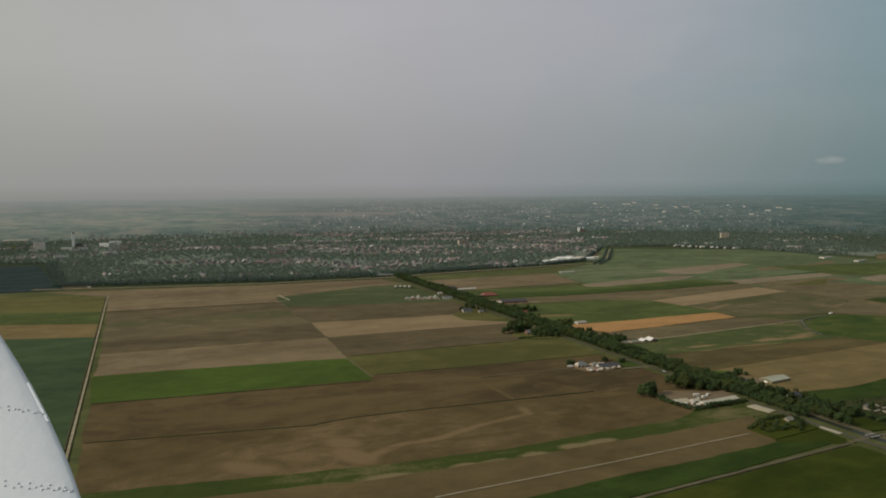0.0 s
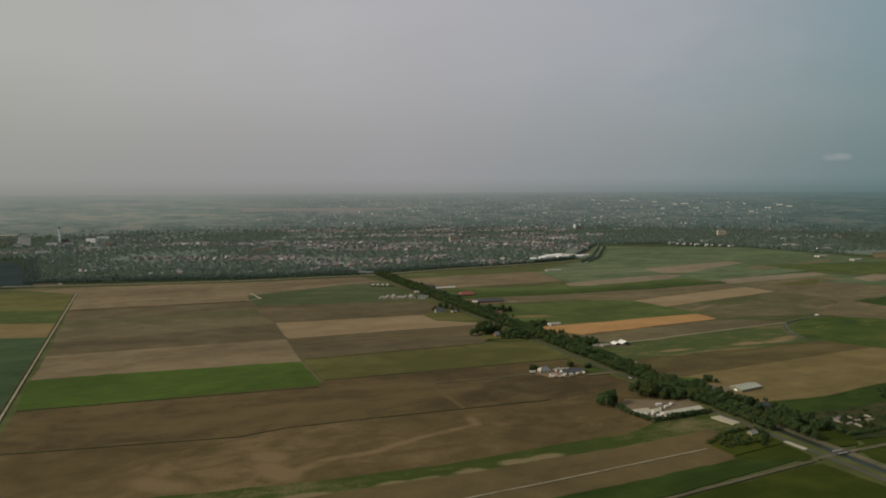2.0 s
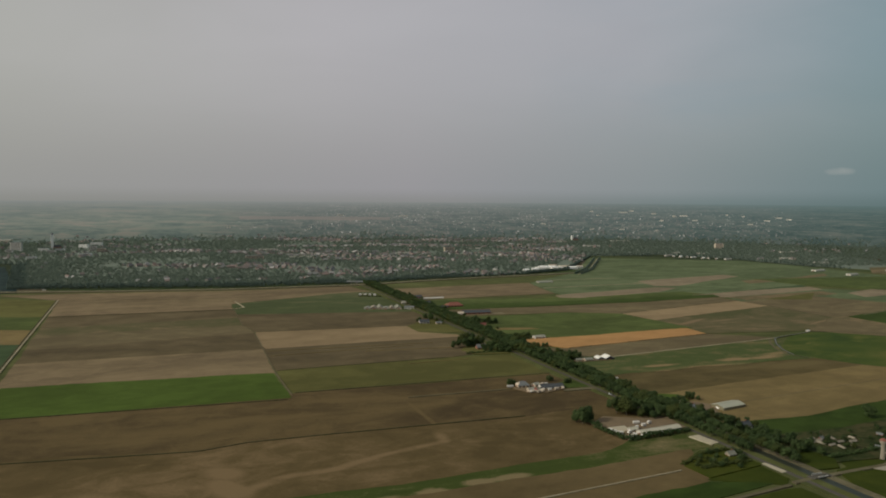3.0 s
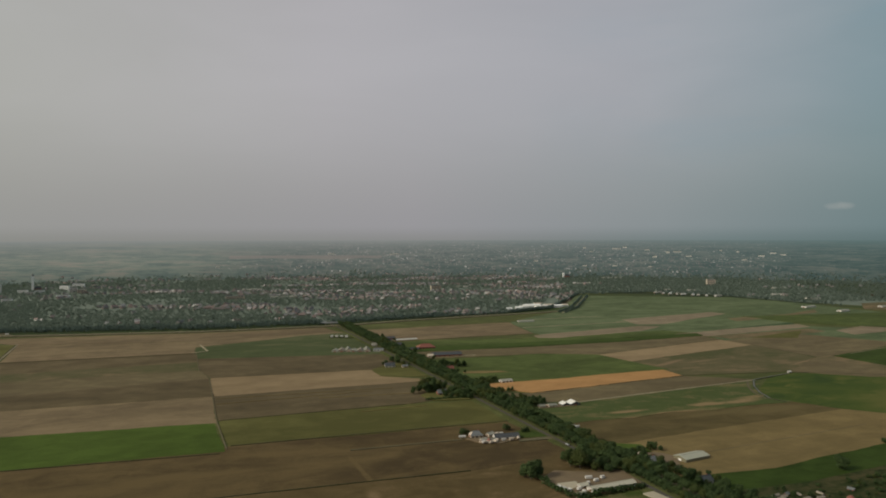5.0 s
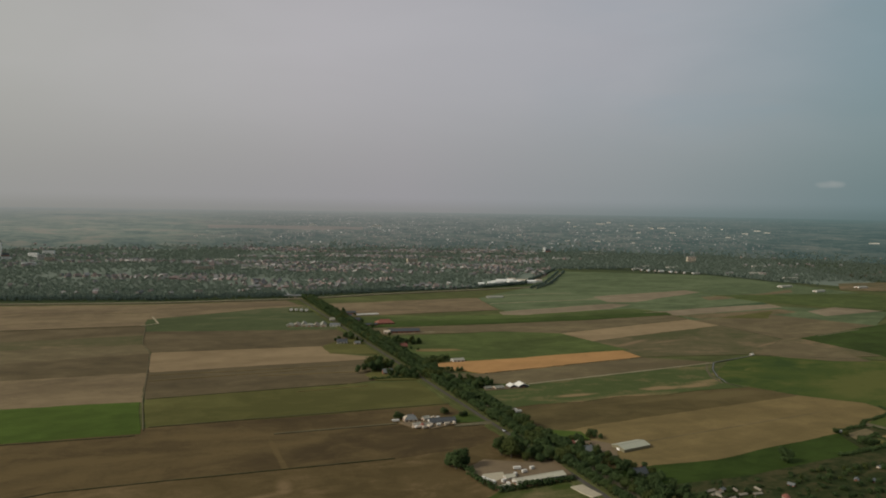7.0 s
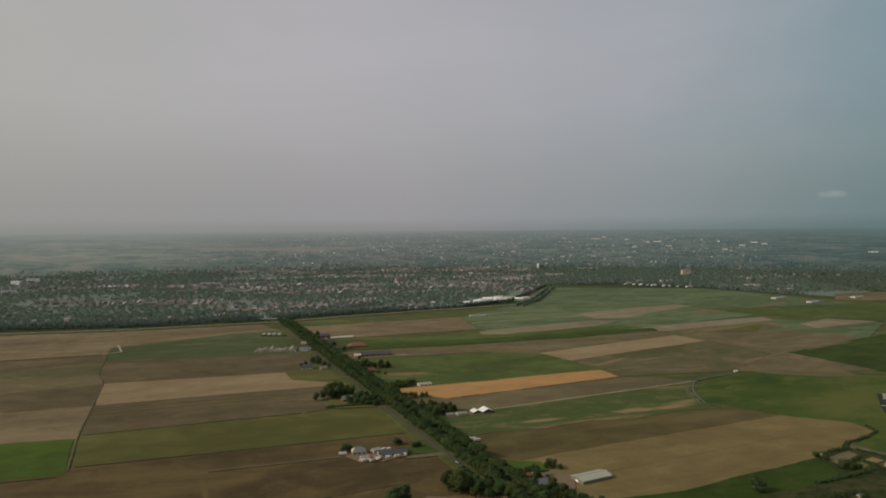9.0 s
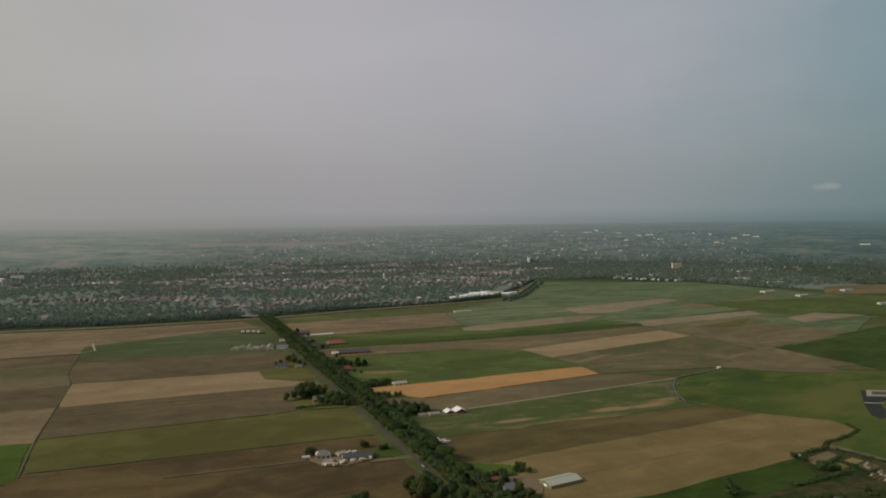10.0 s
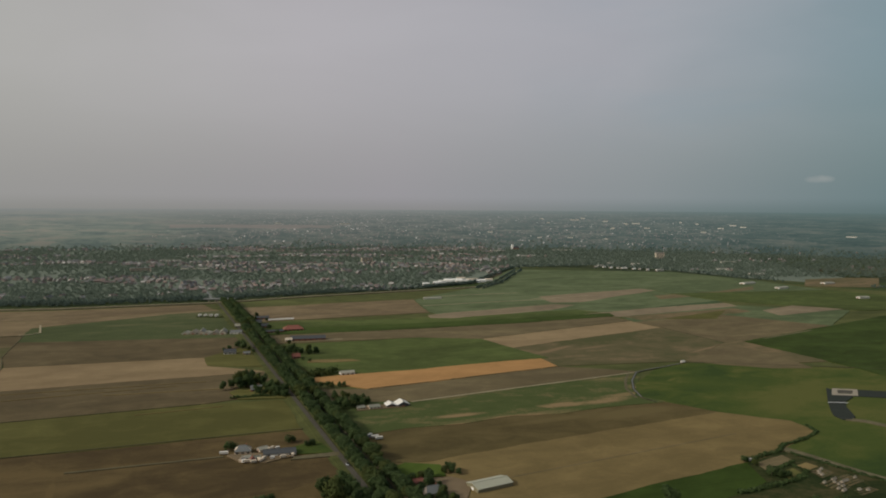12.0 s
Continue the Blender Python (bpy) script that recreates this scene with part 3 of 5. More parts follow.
field(SOIL_PEAT, (-353, 722), (-81, 814), (-82, 830), (0, 860), (80, 885), (145, 907), (203, 930), (233, 862), (250, 819), (220, 790), (157, 758), (75, 729), (-20, 698), (-86, 674), (-120, 651), (-228, 634), (-304, 607))
field(SOIL_MIXED, (-304, 606), (-228, 632), (-120, 649), (-86, 672), (-20, 696), (75, 727), (157, 756), (220, 788), (250, 817), (258, 800), (292, 712), (240, 690), (214, 662), (51, 586), (-36, 556), (-215, 506), (-262, 500))
field(CROP_STRIP, (-262, 498), (-36, 555), (51, 585), (214, 661), (240, 689), (292, 712), (308, 676), (290, 668), (199, 627), (51, 562), (-52, 524), (-265, 470))
field(SOIL_RUSSET, (-265, 469), (-52, 523), (51, 561), (199, 626), (288, 668), (276, 597), (0, 462), (-142, 402), (-232, 378))
field(CROP_DARK, (-142, 401), (0, 461), (277, 596), (322, 594), (122, 487), (-40, 405), (-120, 360))
field(MEADOW, (-30, 402), (126, 480), (338, 588), (372, 520), (420, 400), (300, 230), (0, 260))
field(MEADOW, (277, 601), (300, 618), (331, 636), (341, 610), (330, 594))
field(MEADOW, (396, 640), (440, 650), (520, 672), (620, 704), (720, 740), (1100, 640), (900, 420), (560, 300), (470, 420), (396, 585))
# between the field path and the avenue
field(SOIL_PINK, (-357, 1547), (-112, 1700), (-90, 1678), (-170, 1630), (-240, 1560), (-335, 1470))
field(CROP_DULL, (-334, 1470), (-240, 1558), (-170, 1628), (-90, 1676), (16, 1398), (-290, 1346), (-311, 1401))
field(SOIL_DARK, (-289, 1344), (18, 1395), (45, 1325), (14, 1244), (-211, 1177), (-248, 1238))
field(SOIL_SAND, (-211, 1175), (14, 1243), (35, 1195), (112, 1165), (-169, 1057))
field(SOIL_DARK, (-169, 1055), (112, 1163), (155, 1060), (84, 1014), (-122, 932))
field(OLIVE, (-121, 930), (84, 1012), (164, 1030), (202, 932), (145, 909), (80, 887), (0, 862), (-80, 832))
field(OLIVE, (16, 1243), (37, 1197), (108, 1190), (60, 1305), (47, 1322))
# east of the avenue
field(OCHRE, (166, 1122), (466, 1245), (481, 1198), (250, 1080))
field(SOIL, (183, 1076), (232, 1076), (251, 1078), (482, 1196), (576, 1170), (297, 1027), (204, 1024))
field(CROP_PATCHY, (205, 1022), (298, 1024), (576, 1164), (552, 1104), (538, 1054), (566, 1030), (500, 1010), (450, 985), (400, 978), (350, 950), (300, 938), (250, 909))
field(SOIL_UMBER, (251, 905), (300, 934), (350, 946), (400, 974), (450, 981), (500, 1006), (566, 1026), (608, 992), (312, 846), (277, 844))
field(SOIL_TAN, (278, 841), (313, 843), (608, 990), (666, 962), (675, 930), (652, 900), (580, 849), (430, 768), (352, 742), (318, 741))
field(CROP_DARK, (319, 738), (352, 740), (430, 766), (580, 847), (572, 794), (470, 705), (400, 672))
field(GRASS, (553, 1104), (600, 1178), (652, 1219), (760, 1215), (1100, 1120), (1100, 640), (720, 740), (664, 812), (642, 848), (626, 884), (655, 905), (677, 930), (667, 963), (610, 992), (540, 1052))
field(CROP, (108, 1265), (84, 1328), (300, 1400), (393, 1388), (434, 1322), (478, 1250), (190, 1135))
field(SOIL_SAND, (394, 1390), (678, 1576), (707, 1504), (435, 1323))
field(FALLOW, (436, 1321), (707, 1501), (759, 1365), (652, 1232), (483, 1200), (469, 1246))
field(SOIL, (78, 1342), (52, 1408), (300, 1482), (640, 1640), (676, 1578), (394, 1392), (300, 1402))
field(CROP, (50, 1411), (6, 1528), (344, 1603), (604, 1715), (640, 1642), (300, 1484))
field(SOIL_PINK, (-66, 1712), (274, 1864), (312, 1669), (1, 1541))
field(CROP_PALE, (318, 1669), (596, 1801), (604, 1717), (344, 1606))
field(CROP_PALE, (279, 1862), (571, 1957), (589, 1828), (594, 1803), (316, 1671))
field(CROP_PALE, (571, 1956), (850, 2109), (870, 1991), (589, 1829))
field(CROP_PALE, (606, 1717), (591, 1826), (870, 1989), (940, 1861), (651, 1681))
field(CROP_COOL, (651, 1680), (940, 1860), (933, 1795), (675, 1644))
field(SOIL, (708, 1504), (677, 1560), (860, 1660), (1010, 1530), (799, 1381), (761, 1368))
field(CROP_PALE, (676, 1562), (676, 1642), (933, 1793), (1150, 1720), (1012, 1532), (862, 1662))
field(CROP_EAST, (799, 1379), (1010, 1528), (1181, 1648), (1300, 1600), (1250, 1150), (872, 1150), (850, 1240))
field(FALLOW, (655, 1230), (762, 1364), (788, 1386), (850, 1236), (760, 1218))
field(CROP_PALE, (438, 2129), (569, 2634), (1067, 2562), (959, 2327), (850, 2113), (571, 1960), (282, 1868))
field(FALLOW, (676, 1624), (926, 1744), (945, 1700), (900, 1672), (699, 1580))
field(CROP_PALE, (852, 2114), (958, 2325), (1066, 2560), (1215, 2325), (1290, 2085), (880, 1992))
field(CROP, (880, 1990), (950, 1865), (1180, 1720), (1500, 1800), (1300, 2080))
# narrow strips of the far blocks: bare soil, stubble and dark crops
field(SOIL, (748, 1346), (775, 1327), (794, 1274), (806, 1192), (754, 1192), (695, 1215), (659, 1238))
field(SOIL_PALE, (558, 1919), (834, 2089), (862, 2052), (719, 1917), (636, 1829), (573, 1820))
field(SOIL_PALE, (310, 1634), (568, 1792), (614, 1783), (553, 1708), (356, 1598), (315, 1599))
field(SOIL_PALE, (609, 1653), (770, 1747), (941, 1825), (949, 1779), (667, 1623))
field(CROP_EAST, (28, 1468), (160, 1498), (314, 1540), (493, 1604), (657, 1667), (660, 1630), (485, 1552), (313, 1488), (160, 1444), (50, 1413))
field(SOIL, (827, 1948), (1013, 2038), (1140, 2152), (1118, 2086), (907, 1936), (826, 1885))
field(SOIL_PALE, (975, 1711), (1074, 1796), (1232, 1861), (1208, 1768), (979, 1649))
field(FALLOW, (1379, 2345), (1505, 2394), (1617, 2393), (1468, 2148), (1287, 2164))
field(OLIVE, (745, 1601), (816, 1651), (896, 1712), (840, 1600))

# ---- roads, ditches, water ----
road = strip("road", [on_road(s, 4.0) for s in (-420, 0, 700, 1300, 1350)], 4.6, 1.2, ASPHALT)
tagged(road, "straight grey asphalt country road beside the avenue trees", "road", kind="structure")
street = strip("street", [on_road(s, -3) for s in (1345, 1450, 1540)], 3.6, 1.3, STREET)
tagged(street, "light paved street leading into the town", "street", kind="structure")
verge = strip("verge", [on_road(s, -1.1) for s in (-420, 0, 700, 1300)], 5.6, 1.1, VERGE)
tagged(verge, "mown grass verge along the country road", "verge", kind="structure")
canal = strip("canal", [on_road(s, 18.8) for s in (-420, 0, 700, 1310)], 8.4, 0.95, WATER)
tagged(canal, "narrow dark canal between two rows of trees", "canal", kind="structure")
for off, wide, look_of in ((10.8, 7.2, VERGE), (27.0, 7.6, TRACK)):
    bank = strip("canal_bank", [on_road(s, off) for s in (-420, 0, 700, 1310)], wide, 1.15, look_of)
    tagged(bank, "grassy canal bank planted with trees", "bank", kind="structure")
track = strip("farm_track", [(-40, 396), (122, 482), (334, 592)], 3.4, 1.15, TRACK)
tagged(track, "pale dirt farm track leading to the bridge", "track", kind="structure")
track = strip("farm_track", [(-6, 491), (130, 554), (263, 619)], 1.1, 1.1, PATH_PALE)
tagged(track, "narrow pale track across a ploughed field", "track", kind="structure")
track = strip("farm_track", [(-240, 425), (-300, 570), (-395, 798), (-687, 1498)], 2.2, 1.1, PATH_PALE)
tagged(track, "straight pale track along a drainage ditch", "track", kind="structure")
ditch = strip("drainage_ditch", [(-243.5, 425), (-303.5, 570), (-398.5, 798), (-690.5, 1498)], 1.5, 1.08, WEEDS)
tagged(ditch, "overgrown drainage ditch between fields", "ditch", kind="structure")
track = strip("farm_track", [(-80, 822), (-123, 926), (-170, 1056), (-213, 1174), (-250, 1238), (-311, 1401)], 1.0, 1.08, TRACK)
tagged(track, "narrow dirt path between blocks of fields", "track", kind="structure")
track = strip("farm_track", [(144, 1373), (160, 1378), (182, 1385)], 3.0, 1.08, PATH_PALE)
tagged(track, "short pale drive beside a long barn", "track", kind="structure")
track = strip("farm_track", [(299, 1025), (437, 1096), (576, 1167)], 2.4, 1.1, PATH_PALE)
tagged(track, "pale track between a brown and a green field", "track", kind="structure")
track = strip("farm_track", [(42, 818), (95, 836), (152, 856)], 2.2, 1.1, TRACK)
tagged(track, "narrow pale track leading from a farm into the field", "track", kind="structure")
for line in ([(342, 1922), (430, 1957), (518, 1992)], [(535, 1878), (616, 1911), (674, 1944)], [(300, 1760), (420, 1815), (590, 1880)]):
    track = strip("farm_track", line, 4.0, 1.1, PATH_PALE)
    tagged(track, "pale farm track between green strips", "track", kind="structure")
track = strip("farm_track", [(433, 2069), (488, 2201), (589, 2595)], 3.0, 1.12, PATH_PALE)
tagged(track, "pale track between two rows of trees", "track", kind="structure")
track = strip("farm_track", [(838, 1402), (890, 1438), (952, 1480)], 4.0, 1.1, TRACK)
tagged(track, "pale strip along a dark green field", "track", kind="structure")
track = strip("field_path", [(621, 879), (633, 860), (646, 837), (660, 815), (700, 772), (760, 730)], 9.0, 1.1, TRACK)
tagged(track, "broad sandy path between grassland and gardens", "path", kind="structure")
track = strip("creek_bank", [(566, 1172), (548, 1122), (539, 1082), (540, 1045)], 3.0, 1.05, TRACK)
tagged(track, "pale sandy bank along the creek bend", "bank", kind="structure")
track = strip("farm_track", [(-318, 1400), (-300, 1428), (-338, 1500)], 3.0, 1.1, PATH_PALE)
tagged(track, "short pale track at a field corner", "track", kind="structure")
canal = strip("creek", [(652, 1222), (621, 1200), (595, 1183), (573, 1166), (556, 1122), (547, 1082), (546, 1045), (556, 1028)], 3.6, 1.1, WEEDS)
stream = strip("creek_water", [(648, 1219), (621, 1200), (595, 1183), (573, 1166), (556, 1122), (547, 1082), (546, 1048)], 1.3, 1.16, CREEK)
tagged(stream, "open grey water of a small creek", "water", kind="structure")
tagged(canal, "narrow reedy creek winding beside the grassland", "creek", kind="structure")


# ---- trees ----
OCTA = np.array([(1, 0, 0), (-1, 0, 0), (0, 1, 0), (0, -1, 0), (0, 0, 1), (0, 0, -1)])
OCTA_TRI = np.array([(0, 2, 4), (2, 1, 4), (1, 3, 4), (3, 0, 4), (2, 0, 5), (1, 2, 5), (3, 1, 5), (0, 3, 5)])


def foliage(rng, radius, height, base, cores, leaves, size, lobes=7):
    """Verts and triangles of a crown: several uneven boughs, each a few dense lumps wrapped in many small leaf sprays."""
    mid, tall = (base + height) / 2, (height - base) / 2
    centre, reach = [(0, 0, mid)], [0.66]
    for k in range(lobes):
        a, out = 6.283 * (k + rng.uniform(-0.3, 0.3)) / lobes, radius * rng.uniform(0.36, 0.58)
        centre.append((math.cos(a) * out, math.sin(a) * out, mid + tall * rng.uniform(-0.55, 0.42)))
        reach.append(rng.uniform(0.34, 0.52))
    centre, reach = np.array(centre), np.array(reach)
    span = np.stack([reach * radius, reach * radius, reach * tall * 1.15], 1)

    def sides(count):
        d = rng.normal(size=(count, 3))
        return d / np.linalg.norm(d, axis=1, keepdims=True)

    which = rng.choice(lobes + 1, cores, p=reach ** 2 / (reach ** 2).sum())
    at = centre[which] + sides(cores) * span[which] * rng.uniform(0.1, 0.72, (cores, 1))
    lump = OCTA[None] * rng.uniform(0.7, 1.3, (cores, 6, 1)) * (span[which] * 0.42)[:, None, :]
    core_v = (at[:, None] + lump).reshape(-1, 3)
    core_f = (OCTA_TRI[None] + 6 * np.arange(cores)[:, None, None]).reshape(-1, 3)
    which = rng.choice(lobes + 1, leaves, p=reach ** 2 / (reach ** 2).sum())
    out = sides(leaves)
    at = centre[which] + out * span[which] * rng.uniform(0.72, 1.12, (leaves, 1))
    normal = out + 0.5 * sides(leaves) + np.array([0, 0, 0.25])
    normal /= np.linalg.norm(normal, axis=1, keepdims=True)
    u = np.cross(normal, sides(leaves))
    u /= np.linalg.norm(u, axis=1, keepdims=True) + 1e-6
    v = np.cross(normal, u)
    s = size * rng.uniform(0.55, 1.4, (leaves, 1))
    corner = [at + s * (p * u * rng.uniform(0.6, 1.2, (leaves, 1)) + q * v * rng.uniform(0.5, 1.1, (leaves, 1))) for p, q in ((-1, -0.2), (0.1, -1), (1, 0.15), (-0.1, 1))]
    leaf_v = np.stack(corner, 1).reshape(-1, 3)
    leaf_f = (np.array([(0, 1, 2), (0, 2, 3)])[None] + 4 * np.arange(leaves)[:, None, None]).reshape(-1, 3)
    verts = np.concatenate([core_v, leaf_v])
    verts[:, 2] = np.maximum(verts[:, 2], min(base, 0.0))
    return verts, np.concatenate([core_f, leaf_f + len(core_v)])


LEAFY = {LEAF, LEAF_HAZED, LEAF_EDGE_HAZED}


def np_mesh(name, verts, tris, mats, slots=None):
    me = bpy.data.meshes.new(name)
    me.vertices.add(len(verts))
    me.vertices.foreach_set("co", np.asarray(verts, np.float32).ravel())
    me.loops.add(tris.size)
    me.loops.foreach_set("vertex_index", np.asarray(tris, np.int32).ravel())
    me.polygons.add(len(tris))
    me.polygons.foreach_set("loop_start", np.arange(0, tris.size, 3, dtype=np.int32))
    for m in mats:
        me.materials.append(m)
    if slots is not None:
        me.polygons.foreach_set("material_index", np.asarray(slots, np.int32))
    me.update(calc_edges=True)
    if LEAFY.isdisjoint(mats):
        me.shade_flat()
    return me


def limb(bm, a, b, r0, r1, sides=6):
    a, b = Vector(a), Vector(b)
    d = (b - a).normalized()
    turn = d.to_track_quat("Z", "Y").to_matrix()
    rings = []
    for p, r in ((a, r0), (b, r1)):
        rings.append([bm.verts.new(p + turn @ Vector((math.cos(2 * math.pi * k / sides) * r, math.sin(2 * math.pi * k / sides) * r, 0))) for k in range(sides)])
    for k in range(sides):
        bm.faces.new((rings[0][k], rings[0][(k + 1) % sides], rings[1][(k + 1) % sides], rings[1][k]))


def make_tree(seed, radius, height, label, group, count=1150, base=None, name="tree"):
    """A tapered trunk with limbs under a crown of leaf clumps."""
    rng = np.random.default_rng(seed)
    top = empty(name, 0, 0)
    bm = bmesh.new()
    base = height * 0.13 if base is None else base
    limb(bm, (0, 0, -0.4), (0.1, 0, height * 0.35), 0.034 * height, 0.024 * height, 8)
    limb(bm, (0.1, 0, height * 0.35), (0, 0.1, height * 0.8), 0.024 * height, 0.008 * height, 7)
    for k in range(6):
        a = k * 1.05 + rng.uniform(-0.3, 0.3)
        z0 = height * rng.uniform(0.28, 0.55)
        limb(bm, (0.05, 0, z0), (math.cos(a) * radius * 0.75, math.sin(a) * radius * 0.75, z0 + height * 0.2), 0.011 * height, 0.004 * height, 5)
    part("trunk", bm, BARK, top)
    vs, fs = foliage(rng, radius, height, base, count // 14, count, 0.32 + radius * 0.04)
    crown = new("crown", np_mesh("crown", vs, fs, [LEAF]))
    crown.parent = top
    return tagged(top, label, "bush" if name == "bush" else "tree", group)


AVENUE = [make_tree(k, r, h, "tall green broadleaf avenue tree beside the canal", "avenue trees along the road", name="avenue_tree")
          for k, (r, h) in enumerate(((6.9, 13.0), (6.5, 12.2), (7.2, 13.8), (6.4, 12.6), (6.8, 14.0)))]
rng = np.random.default_rng(5)
placed = set()


def plant(kinds, x, y, scale=1.0, z=0.3):
    k = int(rng.integers(len(kinds)))
    m = pose(x, y, z, 0, 0, rng.uniform(0, 360))
    if kinds[k] in placed:
        t = copy_thing(kinds[k], m)
    else:
        placed.add(kinds[k])
        t = kinds[k]
        t.matrix_basis = m
    s = scale * rng.uniform(0.86, 1.14)
    t.scale = (s, s, s * rng.uniform(0.92, 1.08))
    return t


for off, gap in ((10.2, 8.6), (25.8, 8.6)):
    s = 62.0 if off < 15 else 30.0
    while s < 1285:
        x, y = on_road(s + rng.uniform(-1.5, 1.5), off + rng.uniform(-0.8, 0.8) + 2.5 * max(0.0, min(1.0, (s - 800) / 200)))
        plant(AVENUE, x, y, (0.99 if off < 15 else 0.96) if s > 130 else 0.74, 1.1)
        s += gap * rng.uniform(0.85, 1.2)

for a, b, wide in (((-304, 607), (-120, 650), 1.2), ((-120, 650), (-86, 673), 1.2), ((-86, 673), (-20, 697), 1.2), ((-20, 697), (157, 757), 1.4), ((-79, 832), (203, 932), 2.0), ((-121, 931), (84, 1013), 1.5), ((708, 1503), (761, 1366), 4.0),
                   ((653, 1228), (900, 1190), 2.5), ((483, 1198), (250, 1079), 2.0), ((-353, 723), (-81, 806), 1.5), ((-311, 1401), (-598, 1300), 2.0), ((394, 1391), (678, 1577), 2.0)):
    furrow = strip("drainage_ditch", [a, tuple((Vector(a) + Vector(b)) / 2), b], wide * 0.6, 1.06, WEEDS)
    tagged(furrow, "narrow weedy drainage ditch between two fields", "ditch", kind="structure")

dyke = strip("dyke", [(-900, 1600), (-640, 1640), (-403, 1690), (-131, 1790), (60, 1915), (282, 2030), (430, 2110)], 20.0, 1.5, TRACK)
tagged(dyke, "low dyke of dry grass along the town edge", "dyke", kind="structure")
track = strip("dyke_path", [(-900, 1606), (-640, 1647), (-403, 1698), (-131, 1798), (60, 1923), (282, 2038), (430, 2118)], 3.6, 1.7, PATH_PALE)
tagged(track, "pale path on the dyke along the town edge", "path", kind="structure")

for a, b in (((379, 811), (597, 921)), ((35, 1090), (-150, 1010)), ((60, 1110), (-160, 1040)), ((231, 1146), (246, 1084)), ((33, 973), (109, 1006)), ((-30, 1046), (87, 1077))):
    seam = strip("plough_seam", [a, tuple((Vector(a) + Vector(b)) / 2), b], 1.2, 0.74 if a[0] > 200 else 1.02, SOIL if a[0] > 200 else SOIL_TAN)
    tagged(seam, "faint plough seam across a field", "furrow", kind="structure")


# ---- the town: houses and trees ----
def along_front(x):
    """How far north the built-up land begins at x."""
    pts = [(-3000, 2350), (-1190, 2190), (-880, 1650), (-403, 1728), (-131, 1828), (60, 1950), (282, 2062), (420, 2180), (575, 2660), (856, 2760), (1066, 2600), (1217, 2330), (1441, 2120), (1800, 1950), (3200, 1700)]
    return float(np.interp(x, [p[0] for p in pts], [p[1] for p in pts]))


def gable_house(length, width, eave, ridge, over=0.4):
    """Verts and triangles of a house, walls and roof."""
    l, wd = length / 2, width / 2
    walls = [(-l, -wd, -0.3), (l, -wd, -0.3), (l, wd, -0.3), (-l, wd, -0.3), (-l, -wd, eave), (l, -wd, eave), (l, wd, eave), (-l, wd, eave), (-l, 0, ridge - 0.1), (l, 0, ridge - 0.1)]
    wf = [(0, 1, 5), (0, 5, 4), (1, 2, 6), (1, 6, 5), (2, 3, 7), (2, 7, 6), (3, 0, 4), (3, 4, 7), (5, 6, 9), (7, 4, 8)]
    lo, wo = l + over, wd + over
    drop = eave - over * (ridge - eave) / wd
    roof = [(-lo, -wo, drop), (lo, -wo, drop), (lo, 0, ridge), (-lo, 0, ridge), (lo, wo, drop), (-lo, wo, drop),
            (-lo, -wo, drop + 0.3), (lo, -wo, drop + 0.3), (lo, 0, ridge + 0.3), (-lo, 0, ridge + 0.3), (lo, wo, drop + 0.3), (-lo, wo, drop + 0.3)]
    rf = [(6, 7, 8), (6, 8, 9), (9, 8, 10), (9, 10, 11), (0, 6, 9), (0, 9, 3), (3, 9, 11), (3, 11, 5), (1, 2, 8), (1, 8, 7), (2, 4, 10), (2, 10, 8), (0, 1, 7), (0, 7, 6), (5, 11, 10), (5, 10, 4), (0, 3, 2), (0, 2, 1), (3, 5, 4), (3, 4, 2)]
    return np.array(walls), np.array(wf), np.array(roof), np.array(rf)


HOUSE_KINDS = [gable_house(8.5, 7.5, 4.0, 7.6), gable_house(12, 8, 4.6, 8.0), gable_house(17, 8, 4.8, 8.2), gable_house(10, 9, 3.0, 7.2)]


def spread(kinds, spots):
    """Copies of simple meshes at (x, y, z, turn, scale, kind), joined."""
    vs, fs, base = [], [], 0
    for x, y, z, a, s, k in spots:
        v, f = kinds[k]
        c, d = math.cos(a) * s, math.sin(a) * s
        vs.append(np.stack([v[:, 0] * c - v[:, 1] * d + x, v[:, 0] * d + v[:, 1] * c + y, v[:, 2] * s + z], 1))
        fs.append(f + base)
        base += len(v)
    return np.concatenate(vs), np.concatenate(fs)


